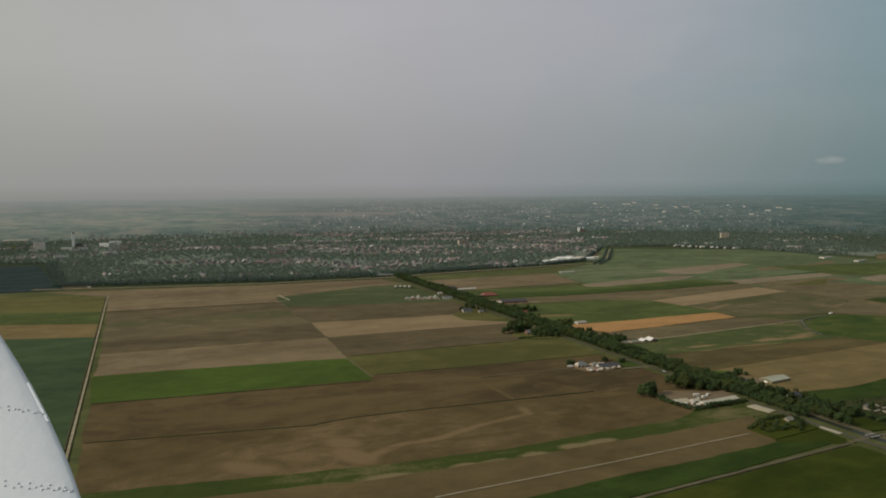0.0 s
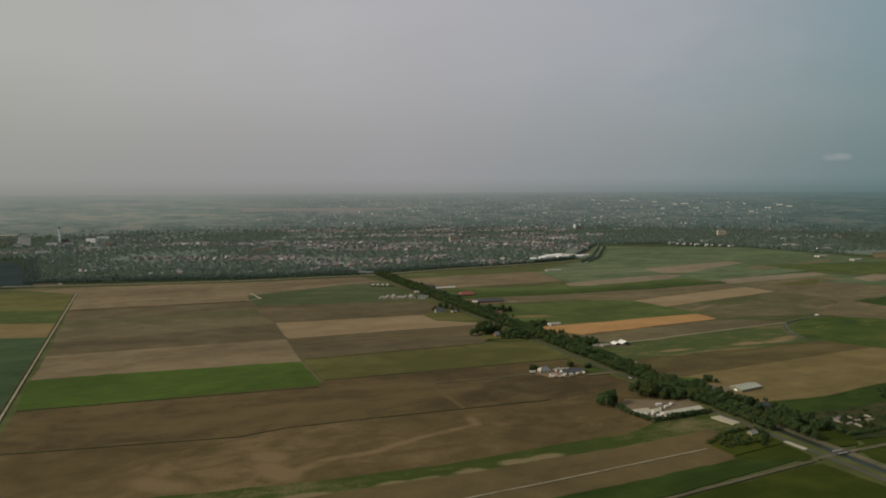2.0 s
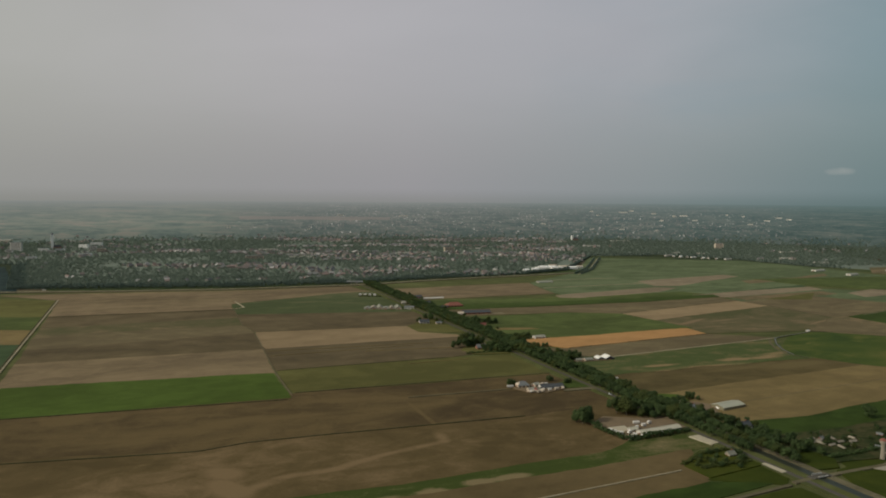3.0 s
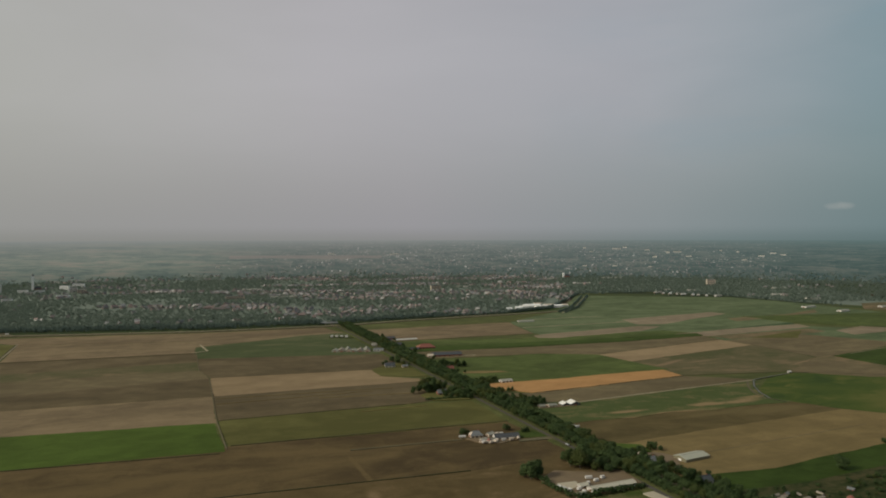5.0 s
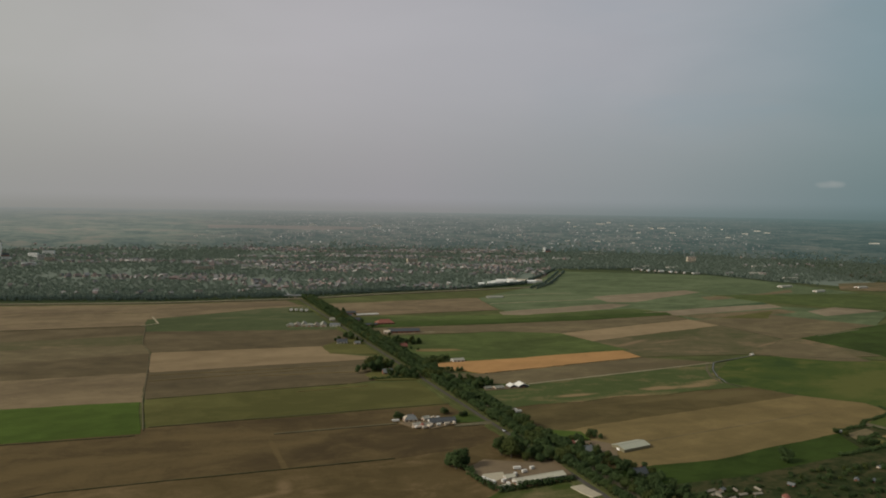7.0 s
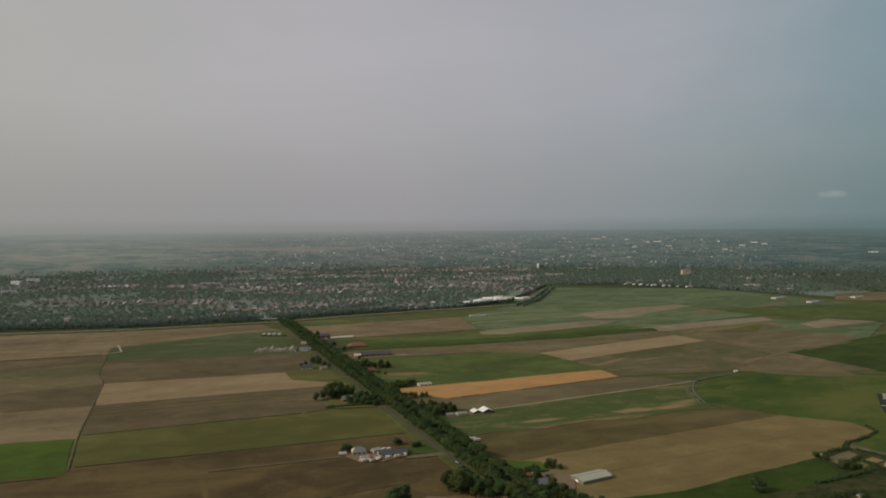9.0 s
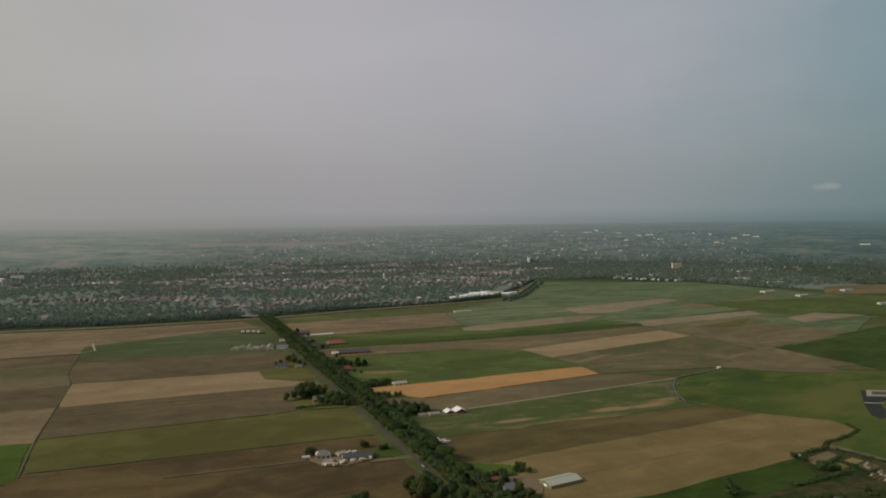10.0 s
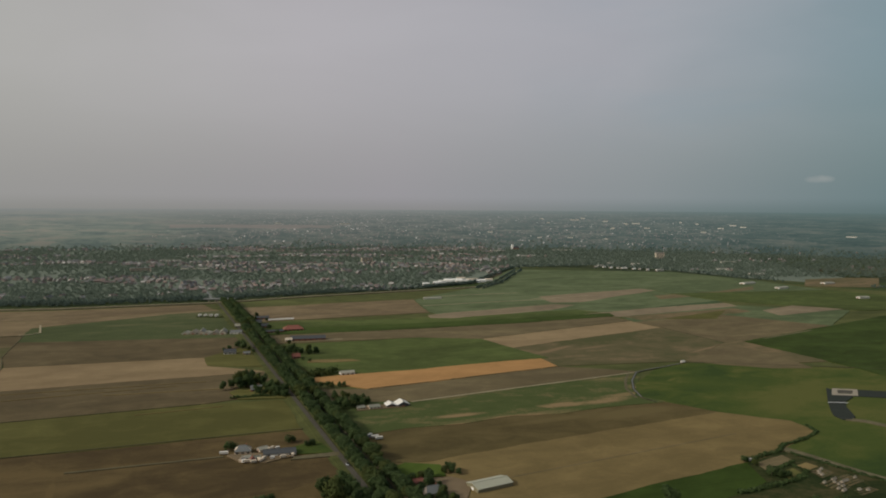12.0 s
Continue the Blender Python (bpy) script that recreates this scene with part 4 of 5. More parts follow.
rng = np.random.default_rng(11)
near_houses, far_houses, near_trees, far_trees = [], [], [], []
for j in range(186):
    for i in range(-186, 215):
        x, y = i * 17.0 + rng.uniform(-10, 10), 1500 + j * 17.0 + rng.uniform(-10, 10)
        d = math.hypot(x - MX, y - MY)
        front = along_front(x)
        if y < front or d > 3660 + 170 * noise.noise((x * 0.004, y * 0.002, 14.0)) + 420 * rng.uniform() ** 3 * (0.7 if x < -900 else 1.0) or abs(x - MX) > (y - MY) * 0.86 + 260:
            continue
        depth = y - front
        zone = noise.noise((x * 0.0016, y * 0.005, 1.3)) + 0.5 * noise.noise((x * 0.007, y * 0.007, 4.0))
        built = 0.06 + 1.35 * zone
        if -900 < x < 600:
            built += 0.16 - max(0, depth - 1500) * 0.0002
        if depth < 75:
            built = -1.0 if x < 100 or x > 560 else built - 0.1
        if x < 60 and depth < 120:
            built = -1.0
        if x > 650:
            built -= 0.42
        if y > 3300:
            built -= 0.15
        if x < 60:
            built -= 0.24 * max(0.0, 1 - depth / 300) + (0.08 if x < -600 else 0.0)
        if noise.noise((x * 0.0026, y * 0.0058, 21.0)) > 0.08 and depth > 120:
            built -= 0.6          # parks and woods inside the town
        if x < -330 and depth < 380:
            built *= 0.35
        built = min(built, 0.36 if x < 600 else 0.06 if depth > 150 else -1.0)
        if 1285 < x < 1625 and 2150 < y < 2410:
            continue          # a bare field among the woods
        street = on_road(0, 0)[0] + UX * ((y - AY) / UY) - 3
        if y < 2290 and -6 < x - street < 7 or (305 < x < 485 and depth < 190):
            continue
        r = rng.uniform()
        z = land_z(x, y)
        if r < built:
            block = round(x / 130) * 7 + round(y / 110) * 3
            a = radians(19) + (block % 4) * 0.35 + rng.uniform(-0.08, 0.08) + (math.pi / 2 if (block // 4) % 3 == 0 else 0)
            k = int(rng.choice(4, p=(0.5, 0.28, 0.1, 0.12)))
            spot = (x, y, z, a, rng.uniform(0.85, 1.15), k)
            (near_houses if depth < 420 and len(near_houses) < 260 and -700 < x < 560 and rng.uniform() < 0.75 else far_houses).append(spot)
            if rng.uniform() < 0.8:
                far_trees.append((x + rng.uniform(-13, 13), y - rng.uniform(7, 13), z, rng.uniform(0, 6.28), rng.uniform(0.35, 0.65), int(rng.integers(4))))
        else:
            open_land = noise.noise((x * 0.003, y * 0.003, 9.0)) > 0.22 and depth > 160 and x < 480
            if open_land and rng.uniform() < 0.6:
                continue
            s = (rng.uniform(0.7, 1.05) if built < 0.05 else rng.uniform(0.5, 0.92)) if depth > 75 else rng.uniform(0.55, 0.85)
            (near_trees if depth < 75 else far_trees).append((x, y, z, rng.uniform(0, 6.28), s, int(rng.integers(4))))

for k in range(1500):
    x = rng.uniform(-1180, 120) if k < 1150 else rng.uniform(300, 580)
    y = along_front(x) + rng.uniform(0, 62 if x < 120 else 30)
    if -13 < x - (345 - 3 + UX * ((y - AY) / UY)) < 14:
        continue
    near_trees.append((x, y, 0.0, rng.uniform(0, 6.28), rng.uniform(0.5, 0.85) if x < 200 else rng.uniform(0.6, 0.85), int(rng.integers(4))))
for k in range(190):          # two rows of trees with a track between them, along the corner of the town
    f, side = rng.uniform(), 9 * (-1) ** k
    x, y = (433 + 55 * f / 0.26, 2069 + 132 * f / 0.26) if f < 0.26 else (488 + 101 * (f - 0.26) / 0.74, 2201 + 394 * (f - 0.26) / 0.74)
    near_trees.append((x + side, y + rng.uniform(-4, 4), 0.0, rng.uniform(0, 6.28), rng.uniform(0.6, 0.85), int(rng.integers(4))))
for k in range(170):
    x = rng.uniform(60, 440)
    y = along_front(x) + rng.uniform(0, 18)
    if not -13 < x - (345 - 3 + UX * ((y - AY) / UY)) < 14:
        near_trees.append((x, y, 0.0, rng.uniform(0, 6.28), rng.uniform(0.45, 0.7), int(rng.integers(4))))
for k in range(1500):
    x = rng.uniform(-1150, 60)
    y = along_front(x) + 55 + 200 * rng.uniform() ** 1.5
    if not -14 < x - (345 - 3 + UX * ((y - AY) / UY)) < 16:
        far_trees.append((x, y, 0.0, rng.uniform(0, 6.28), rng.uniform(0.55, 0.85), int(rng.integers(4))))
edge = [(x, along_front(x) + (70 if x < 100 or x > 560 else 20)) for x in range(-1450, 1501, 50)]
back = [(MX + 3590 * math.sin(radians(a)), MY + 3590 * math.cos(radians(a))) for a in range(24, -33, -3)]
tagged(slab("town_ground", edge + back, 0.5, TOWN_LAND), "streets and gardens between the town's houses", "ground", kind="structure")
walls_kinds, roof_kinds = [(h[0], h[1]) for h in HOUSE_KINDS], [(h[2], h[3]) for h in HOUSE_KINDS]
v1, f1 = spread(walls_kinds, far_houses)
v2, f2 = spread(roof_kinds, far_houses)
town = new("town_houses", np_mesh("town_houses", np.concatenate([v1, v2]), np.concatenate([f1, f2 + len(v1)]), [WALLS, ROOFS], [0] * len(f1) + [1] * len(f2)))
tagged(town, "countless small brick houses with red and grey roofs", "houses", kind="stuff")


def make_house(kind):
    wv, wf, rv, rf = HOUSE_KINDS[kind]
    top = empty("house", 0, 0)
    a = new("wall", np_mesh("wall", wv, wf, [WALL_ONE]))
    b = new("roof", np_mesh("roof", rv, rf, [ROOF_ONE]))
    a.parent = b.parent = top
    bm = bmesh.new()
    box(bm, (0.8, 0.8, 1.6), (wv[1][0] * 0.5, 0.0, rv[:, 2].max() + 0.3))
    part("chimney", bm, BRICK, b)
    for sx in (-0.5, 0.5):
        for sy in (-1, 1):
            bm = bmesh.new()
            box(bm, (2.0, 0.1, 1.4), (wv[1][0] * sx, wv[2][1] * sy, 2.0))
            part("window", bm, WINDOW, a)
    return tagged(top, "brick town house with a pitched tiled roof", "house", "houses at the edge of the town")


protos = [make_house(k) for k in range(4)]
used = set()
for x, y, z, a, s, k in near_houses:
    m = pose(x, y, z, 0, 0, math.degrees(a))
    if k in used:
        copy_thing(protos[k], m)
    else:
        used.add(k)
        protos[k].matrix_basis = m

rng2 = np.random.default_rng(21)
lump_near = [foliage(rng2, 5.6, 13.0, 0.5, 6, 44, 1.25, 4) for _ in range(5)]
lump_far = [foliage(rng2, 7.6, 9.0, 0.5, 3, 17, 2.1, 3) for _ in range(4)]
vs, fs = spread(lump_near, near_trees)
tagged(new("woodland_edge", np_mesh("woodland_edge", vs, fs, [LEAF_EDGE_HAZED])), "dense belt of dark green trees along the town edge", "woodland", kind="stuff")
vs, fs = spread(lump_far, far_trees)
tagged(new("town_trees", np_mesh("town_trees", vs, fs, [LEAF_HAZED])), "dark green trees and woods among the houses", "trees", kind="stuff")


# ---- farms and other buildings ----
def building(name, x, y, heading, length, width, eave, ridge, wall, roof, label, category="building", windows=3, door=True, hip=0.0, chimney=False, z=0.0, group="", door_mat=None):
    """A pitched-roof building: walls, roof with thickness and overhang, windows, doors."""
    top = empty(name, x, y, z, heading)
    wv, wf, rv, rf = gable_house(length - 2 * hip, width, eave, ridge)
    l = length / 2
    body = new("wall", np_mesh("wall", np.array([(math.copysign(l, p[0]), p[1], p[2]) if p[2] <= eave else p for p in wv]), wf, [wall]))
    if hip:
        rv = np.array([(math.copysign(l + 0.4, p[0]), p[1], p[2]) if abs(p[1]) > 0.1 else p for p in rv])
    cover = new("roof", np_mesh("roof", rv, rf, [roof]))
    body.parent = cover.parent = top
    for k in range(windows):
        for side in (-1, 1):
            bm = bmesh.new()
            px = -l + length * (k + 0.5) / windows
            box(bm, (min(2.2, length / windows * 0.5), 0.12, 1.3), (px, side * width / 2, min(1.9, eave * 0.55)))
            part("window", bm, WINDOW, body)
    if door:
        bm = bmesh.new()
        box(bm, (0.14, min(3.6, width * 0.35), min(3.4, eave * 0.8)), (-l, 0, min(3.4, eave * 0.8) / 2))
        part("door", bm, door_mat or (STEEL if category == "barn" else BRICK), body)
    if chimney:
        bm = bmesh.new()
        box(bm, (0.9, 0.9, 2.0), (length * 0.2, 0.3, ridge + 0.4))
        part("chimney", bm, BRICK, cover)
    bm = bmesh.new()
    box(bm, (length - 2 * hip + 0.8, 0.5, 0.25), (0, 0, ridge + 0.36))
    part("ridge_cap", bm, roof, cover)
    return tagged(top, label, category, group)


def tile_plot(name, corners, mat, label, category, top=1.3):
    return tagged(slab(name, corners, top, mat), label, category, kind="structure")


hedge_rng = np.random.default_rng(31)


def hedge(points, wide, high, label, group="hedges"):
    """A trimmed or wild row of bushes along a line, one leafy mass."""
    vs, fs, base = [], [], 0
    for a, b in zip(points, points[1:]):
        a, b = Vector(a), Vector(b)
        n = max(2, int((b - a).length / (wide * 0.55)))
        for k in range(n):
            p = a.lerp(b, (k + 0.5) / n)
            v, f = foliage(hedge_rng, wide * 0.68, high * hedge_rng.uniform(0.8, 1.2), 0.0, 8, 30 + int(wide * 4), 0.42 + wide * 0.05, 3)
            vs.append(v + np.array([p.x + hedge_rng.uniform(-0.6, 0.6), p.y + hedge_rng.uniform(-0.6, 0.6), 0.0]))
            fs.append(f + base)
            base += len(v)
    ob = new("hedge", np_mesh("hedge", np.concatenate(vs), np.concatenate(fs), [LEAF]))
    return tagged(ob, label, "hedge", group)


BIG = [make_tree(60 + k, r, h, "large round-crowned broadleaf tree beside a farmyard", "farmyard trees", 1100, 1.2) for k, (r, h) in enumerate(((8.0, 16.0), (7.0, 14.0), (6.2, 15.0)))]
SMALL = [make_tree(80 + k, r, h, "small bushy green shrub near a garden", "garden bushes", 260, 0.2, "bush") for k, (r, h) in enumerate(((3.4, 6.0), (2.8, 5.0), (4.0, 7.5)))]
rng = np.random.default_rng(41)


def car(x, y, heading, long=4.4, tall=1.5, wide=1.8, mat=CAR, label="parked pale passenger car beside the road", name="car", category="car"):
    top = empty(name, x, y, 1.2, heading)
    bm = bmesh.new()
    high = tall > 1.8
    box(bm, (long, wide, tall * (0.82 if high else 0.55)), (0, 0, tall * (0.58 if high else 0.45)), 0, 0.12)
    part("body", bm, mat, top)
    bm = bmesh.new()
    if high:
        box(bm, (0.1, wide * 0.8, tall * 0.25), (long / 2, 0, tall * 0.75))
    else:
        box(bm, (long * 0.55, wide * 0.9, tall * 0.42), (-long * 0.04, 0, tall * 0.88), 0, 0.15)
    part("window" if high else "cabin", bm, WINDOW, top)
    for sx in (-0.32, 0.32):
        for sy in (-0.5, 0.5):
            bm = bmesh.new()
            bmesh.ops.create_cone(bm, cap_ends=True, segments=10, radius1=0.33, radius2=0.33, depth=0.22, matrix=pose(long * sx, wide * sy, 0.33, 90))
            part("wheel", bm, ASPHALT_DARK, top)
    return tagged(top, label, category)


# the barn yard east of the avenue
tile_plot("yard", [(312, 770), (346, 768), (352, 800), (336, 812), (310, 806)], YARD, "sandy farm yard around a barn", "yard")
building("barn", 364, 795, 29, 30, 16, 3.2, 5.2, BOARDS, ROOF_SHEET, "long barn with a pale grey-green sheet roof", "barn", 0, door_mat=CANVAS)
building("farmhouse", 322, 780, 29, 15, 11, 3.0, 6.6, CREAM, ROOF_GREY, "farmhouse with a grey hipped roof beside the avenue", "house", 3, hip=3.5, chimney=True)
building("shed", 311, 800, 29, 7, 5.5, 2.4, 4.0, BRICK, ROOF_RED, "small red-roofed shed beside a farmhouse", "shed", 1)
tank = empty("storage_tank", 318.5, 801, 1.3)
bm = bmesh.new()
bmesh.ops.create_cone(bm, cap_ends=True, segments=20, radius1=2.7, radius2=2.7, depth=2.4, matrix=pose(0, 0, 1.2))
part("shell", bm, CREAM, tank)
bm = bmesh.new()
bmesh.ops.create_cone(bm, cap_ends=True, segments=20, radius1=2.9, radius2=0.4, depth=1.1, matrix=pose(0, 0, 2.95))
part("lid", bm, CREAM, tank)
tagged(tank, "round cream storage tank beside a farmhouse", "tank")
tile_plot("lawn", [(286, 826), (306, 808), (332, 814), (328, 838), (300, 842)], CROP_BRIGHT, "bright green lawn behind a farmyard", "lawn", 1.28)
for x, y, s in ((331, 820, 0.55), (337, 822, 0.62), (334, 827, 0.5), (342, 818, 0.42)):
    plant(BIG, x, y, s, 0.5)
building("farmhouse", 353, 727, 25, 12, 9, 3.0, 6.5, WHITE, ROOF_SLATE, "white farmhouse with a dark roof among trees", "house", 2, chimney=True)
for x, y, s in ((343, 737, 0.6), (352, 739, 0.55), (361, 740, 0.5), (364, 728, 0.5), (345, 716, 0.7), (368, 716, 0.45), (358, 705, 0.65), (366, 690, 0.7), (374, 680, 0.8), (372, 700, 0.6), (381, 667, 0.7), (388, 655, 0.6)):
    plant(BIG, x, y, s, 0.5)

grove = np.random.default_rng(55)
for k in range(64):
    x, y = on_road(grove.uniform(36, 210), grove.uniform(32, 58))
    if math.hypot(x - 353, y - 727) > 9:
        plant(BIG if k % 2 else SMALL, x, y, grove.uniform(0.4, 0.66) if k % 2 else grove.uniform(0.8, 1.3), 0.5)

# the works yard west of the road
tile_plot("yard", [(215, 732), (231, 757), (262, 752), (292, 757), (300, 724), (240, 688)], YARD, "sandy works yard with sheds behind a hedge", "yard")
tile_plot("paved_pad", [(228, 722), (245, 728), (246, 717), (238, 708), (231, 713)], PAVING, "pale worn paving in the works yard", "paving", 1.36)
building("hall", 272, 713, 26, 44, 9, 3.2, 4.8, WHITE, ROOF_CREAM, "long low white hall with a pale roof", "hall", 6)
building("shed", 249, 715, 23, 8, 5.5, 2.6, 4.0, WHITE, ROOF_CREAM, "small white shed beside a long hall", "shed", 1)
building("shed", 244, 695, 23, 6, 4.5, 2.4, 3.6, WHITE, ROOF_CREAM, "small white shed beside a long hall", "shed", 1)
for x, y, a, n in ((257, 734, 10, 6.0), (269, 735, 30, 3.6), (229, 710, 120, 4.6), (232, 706, 118, 4.6), (236, 703, 112, 4.0), (262, 727, 25, 4.2), (244, 706, 40, 3.8), (247, 699, 100, 4.4), (254, 720, 60, 3.2)):
    car(x, y, a, n, 2.6, 2.3, WHITE, "white caravan or van parked in a sandy yard", "van", "van")
hedge([(215, 734), (224, 710), (237, 690)], 6.5, 5.5, "dark green hedge around the works yard")
hedge([(239, 689), (266, 700), (299, 716)], 7.0, 6.0, "dark green hedge around the works yard")
for x, y, s in ((208, 735, 1.35), (214, 741, 1.1), (203, 740, 1.0)):
    plant(BIG, x, y, s, 0.5)
for x, y, s in ((247, 770, 1.1), (255, 764, 1.25), (263, 772, 1.1), (270, 760, 1.0), (259, 782, 1.1), (277, 764, 0.9), (285, 758, 0.85), (244, 786, 0.7), (266, 753, 0.7), (278, 752, 0.6), (292, 750, 0.6)):
    plant(BIG, x, y, s, 0.5)
tile_plot("paved_pad", [(294, 699), (304, 704), (309, 694), (315, 684), (307, 679), (300, 688)], PAVING, "pale cream paved pad beside the road", "paving")
# a cottage garden near the crossing
tile_plot("garden_lawn", [(268, 628), (290, 656), (318, 668), (330, 632), (280, 604)], MEADOW, "green cottage garden with bushes", "lawn", 1.25)
hedge([(268, 630), (289, 655), (316, 667)], 5.0, 4.0, "wild garden hedge beside a cottage")
hedge([(280, 622), (300, 632), (324, 640)], 5.0, 4.0, "wild garden hedge beside a cottage")
building("cottage", 313, 653, 25, 7.0, 5.5, 2.4, 4.6, CONCRETE, ROOF_OLIVE, "small dull-roofed cottage in a hedged garden", "house", 2, chimney=True)
for x, y in ((300, 648), (290, 640), (321, 655), (322, 646), (304, 660), (296, 627), (310, 625), (282, 636), (286, 645), (296, 655), (305, 640), (316, 640), (292, 632), (302, 634), (318, 660), (278, 628), (312, 632)):
    plant(SMALL, x, y, 0.9, 0.5)
tile_plot("paved_pad", [(330, 634), (334, 636), (343, 618), (338, 615)], PAVING, "pale cream paved pad beside the road", "paving")

# canal bridge at the crossing
bridge = empty("bridge", 363, 608, 0, 21.7)
bm = bmesh.new()
box(bm, (20, 6, 0.8), (0, 0, 1.5), 0, 0.1)
part("deck", bm, ASPHALT, bridge)
for sy in (-2.9, 2.9):
    bm = bmesh.new()
    box(bm, (10, 0.3, 0.9), (0, sy, 2.3), 0, 0.05)
    part("parapet", bm, WHITE, bridge, "white painted parapet")
for sx in (-10.5, 10.5):
    bm = bmesh.new()
    box(bm, (1.6, 6.4, 2.0), (sx * 0.85, 0, 0.8))
    part("abutment", bm, CONCRETE, bridge)
tagged(bridge, "small concrete canal bridge with white parapets", "bridge")
lane = strip("side_road", [(338, 596), (363, 608), (387, 618), (440, 640), (520, 660)], 4.2, 1.25, TRACK)
tagged(lane, "narrow sandy side road crossing the canal bridge", "road", kind="structure")
tile_plot("apron", [(412, 628), (440, 645), (470, 640), (450, 610)], CONCRETE, "worn concrete apron around a tower", "paving", 1.2)
tile_plot("rough_grass", [on_road(-150, 31.5), on_road(-20, 31.5), (383, 622), (396, 630), (450, 560), (440, 450)], MEADOW, "dark rough grass beside the canal", "grass", 1.16)
tile_plot("rough_grass", [on_road(12, 31.5), on_road(70, 31.5), (384, 668), (394, 646), (388, 628)], MEADOW, "dark rough grass beside the canal", "grass", 1.16)
tower = empty("control_tower", 433, 648, 1.0)
bm = bmesh.new()
bmesh.ops.create_cone(bm, cap_ends=True, segments=20, radius1=1.9, radius2=1.5, depth=13, matrix=pose(0, 0, 6.5))
part("shaft", bm, CONCRETE, tower)
bm = bmesh.new()
bmesh.ops.create_cone(bm, cap_ends=True, segments=16, radius1=2.6, radius2=2.8, depth=2.4, matrix=pose(0, 0, 14.0))
part("cabin", bm, CONCRETE, tower)
bm = bmesh.new()
bmesh.ops.create_cone(bm, cap_ends=True, segments=16, radius1=3.0, radius2=1.2, depth=1.6, matrix=pose(0, 0, 16.0))
part("roof", bm, ROOF_RED, tower, "red tower roof")
tagged(tower, "slim pale concrete tower with a red roof", "tower")

# the farm in the fields west of the road
tile_plot("yard", [(154, 858), (164, 868), (184, 862), (210, 868), (210, 858), (190, 842), (170, 842)], YARD, "sandy farmyard with clutter among fields", "yard")
building("farmhouse", 165, 867, 12, 13, 11, 3.2, 6.6, CREAM, ROOF_GREY, "cream farmhouse with a grey hipped roof", "house", 3, hip=4.0, chimney=True)
for x, y, a, l, wd, roof in ((172, 850, 28, 7, 5, ROOF_PALE), (178, 846, 100, 6, 4, ROOF_RED), (181, 850, 20, 5, 4, ROOF_OLIVE), (170, 845, 60, 4, 3, CREAM)):
    building("shed", x, y, a, l, wd, 2.4, 3.8, CREAM, roof, "small cream shed in a cluttered farmyard", "shed", 1)
building("barn", 196, 863, 14, 26, 11, 3.0, 5.2, WHITE, ROOF_SLATE, "low barn with a dark blue-grey roof", "barn", 3)
building("shed", 180, 872, 40, 8, 6, 2.4, 3.8, CREAM, ROOF_PALE, "small pale shed beside a farmhouse", "shed", 1)
for k, (x, y, a) in enumerate(((151, 861, 10), (175, 842, 20), (184, 845, 120), (172, 842, 60), (180, 841, 30), (186, 848, 80), (193, 850, 15), (201, 853, 20), (187, 873, 60), (192, 874, 20), (208, 857, 100))):
    car(x, y, a, 7.0 if k == 0 else 3.6 + (k % 3), 2.3, 2.2, WHITE if k % 3 == 0 else CREAM, "white trailer standing in a farmyard", "trailer", "trailer")
for x, y in ((197, 892), (201, 896), (156, 874), (152, 872)):
    plant(SMALL, x, y, 1.1, 0.5)
tile_plot("lawn", [(210, 862), (204, 880), (218, 896), (226, 892), (240, 866)], GRASS, "green lawn between a farm and the road", "lawn", 1.25)
tile_plot("stubble_strip", [(208, 848), (210, 856), (244, 868), (246, 859)], TRACK, "pale dry stubble strip beside a lawn", "stubble", 1.28)
for x, y in ((215, 882), (219, 885), (244, 880), (247, 872)):
    plant(SMALL, x, y, 1.1, 0.5)
car(255, 836, ROAD_HEADING, label="pale car driving along the country road")

# the wooded homestead on the bend
tile_plot("garden_lawn", [(100, 1060), (118, 1110), (150, 1095), (172, 1040), (118, 1032)], OLIVE, "shaded garden of a wooded homestead", "lawn", 1.25)
for x, y, s in ((97, 1080, 0.85), (107, 1076, 1.15), (114, 1085, 1.2), (103, 1092, 1.2), (113, 1097, 1.15), (120, 1092, 1.0), (128, 1092, 0.9), (90, 1072, 0.7), (141, 1066, 0.9), (148, 1058, 0.85), (155, 1050, 0.8), (132, 1058, 0.6), (140, 1052, 0.6), (148, 1048, 0.6), (149, 1074, 0.8), (160, 1062, 0.75), (163, 1044, 0.6), (139, 1086, 0.7)):
    plant(BIG, x, y, s, 0.5)
building("farmhouse", 127, 1069, 20, 12, 8, 3.2, 7.0, BRICK, ROOF_GREY, "dark farmhouse among tall trees", "house", 2, chimney=True)
hedge([(108, 1036), (140, 1045), (168, 1050)], 5.0, 4.0, "clipped hedge in front of a homestead")

# tents and sheds on the other side
building("marquee", 278, 1009, 110, 10.5, 9.5, 2.6, 4.7, ROOF_SLATE, TENT, "white twin-peaked tent beside green fields", "tent", 0)
building("marquee", 289.5, 1013, 110, 13, 12.5, 2.8, 5.6, ROOF_SLATE, TENT, "white twin-peaked tent beside green fields", "tent", 0)
building("shed", 262, 1002, 20, 11, 9, 2.6, 4.0, CREAM, ROOF_OLIVE, "low grey-roofed shed beside white tents", "shed", 3)
building("shed", 249, 999, 20, 8, 7, 2.4, 3.6, CONCRETE, ROOF_OLIVE, "low grey-roofed shed beside white tents", "shed", 3)
tile_plot("yard", [(246, 990), (290, 1004), (292, 1016), (248, 1008)], YARD, "worn sandy yard around white tents", "yard")
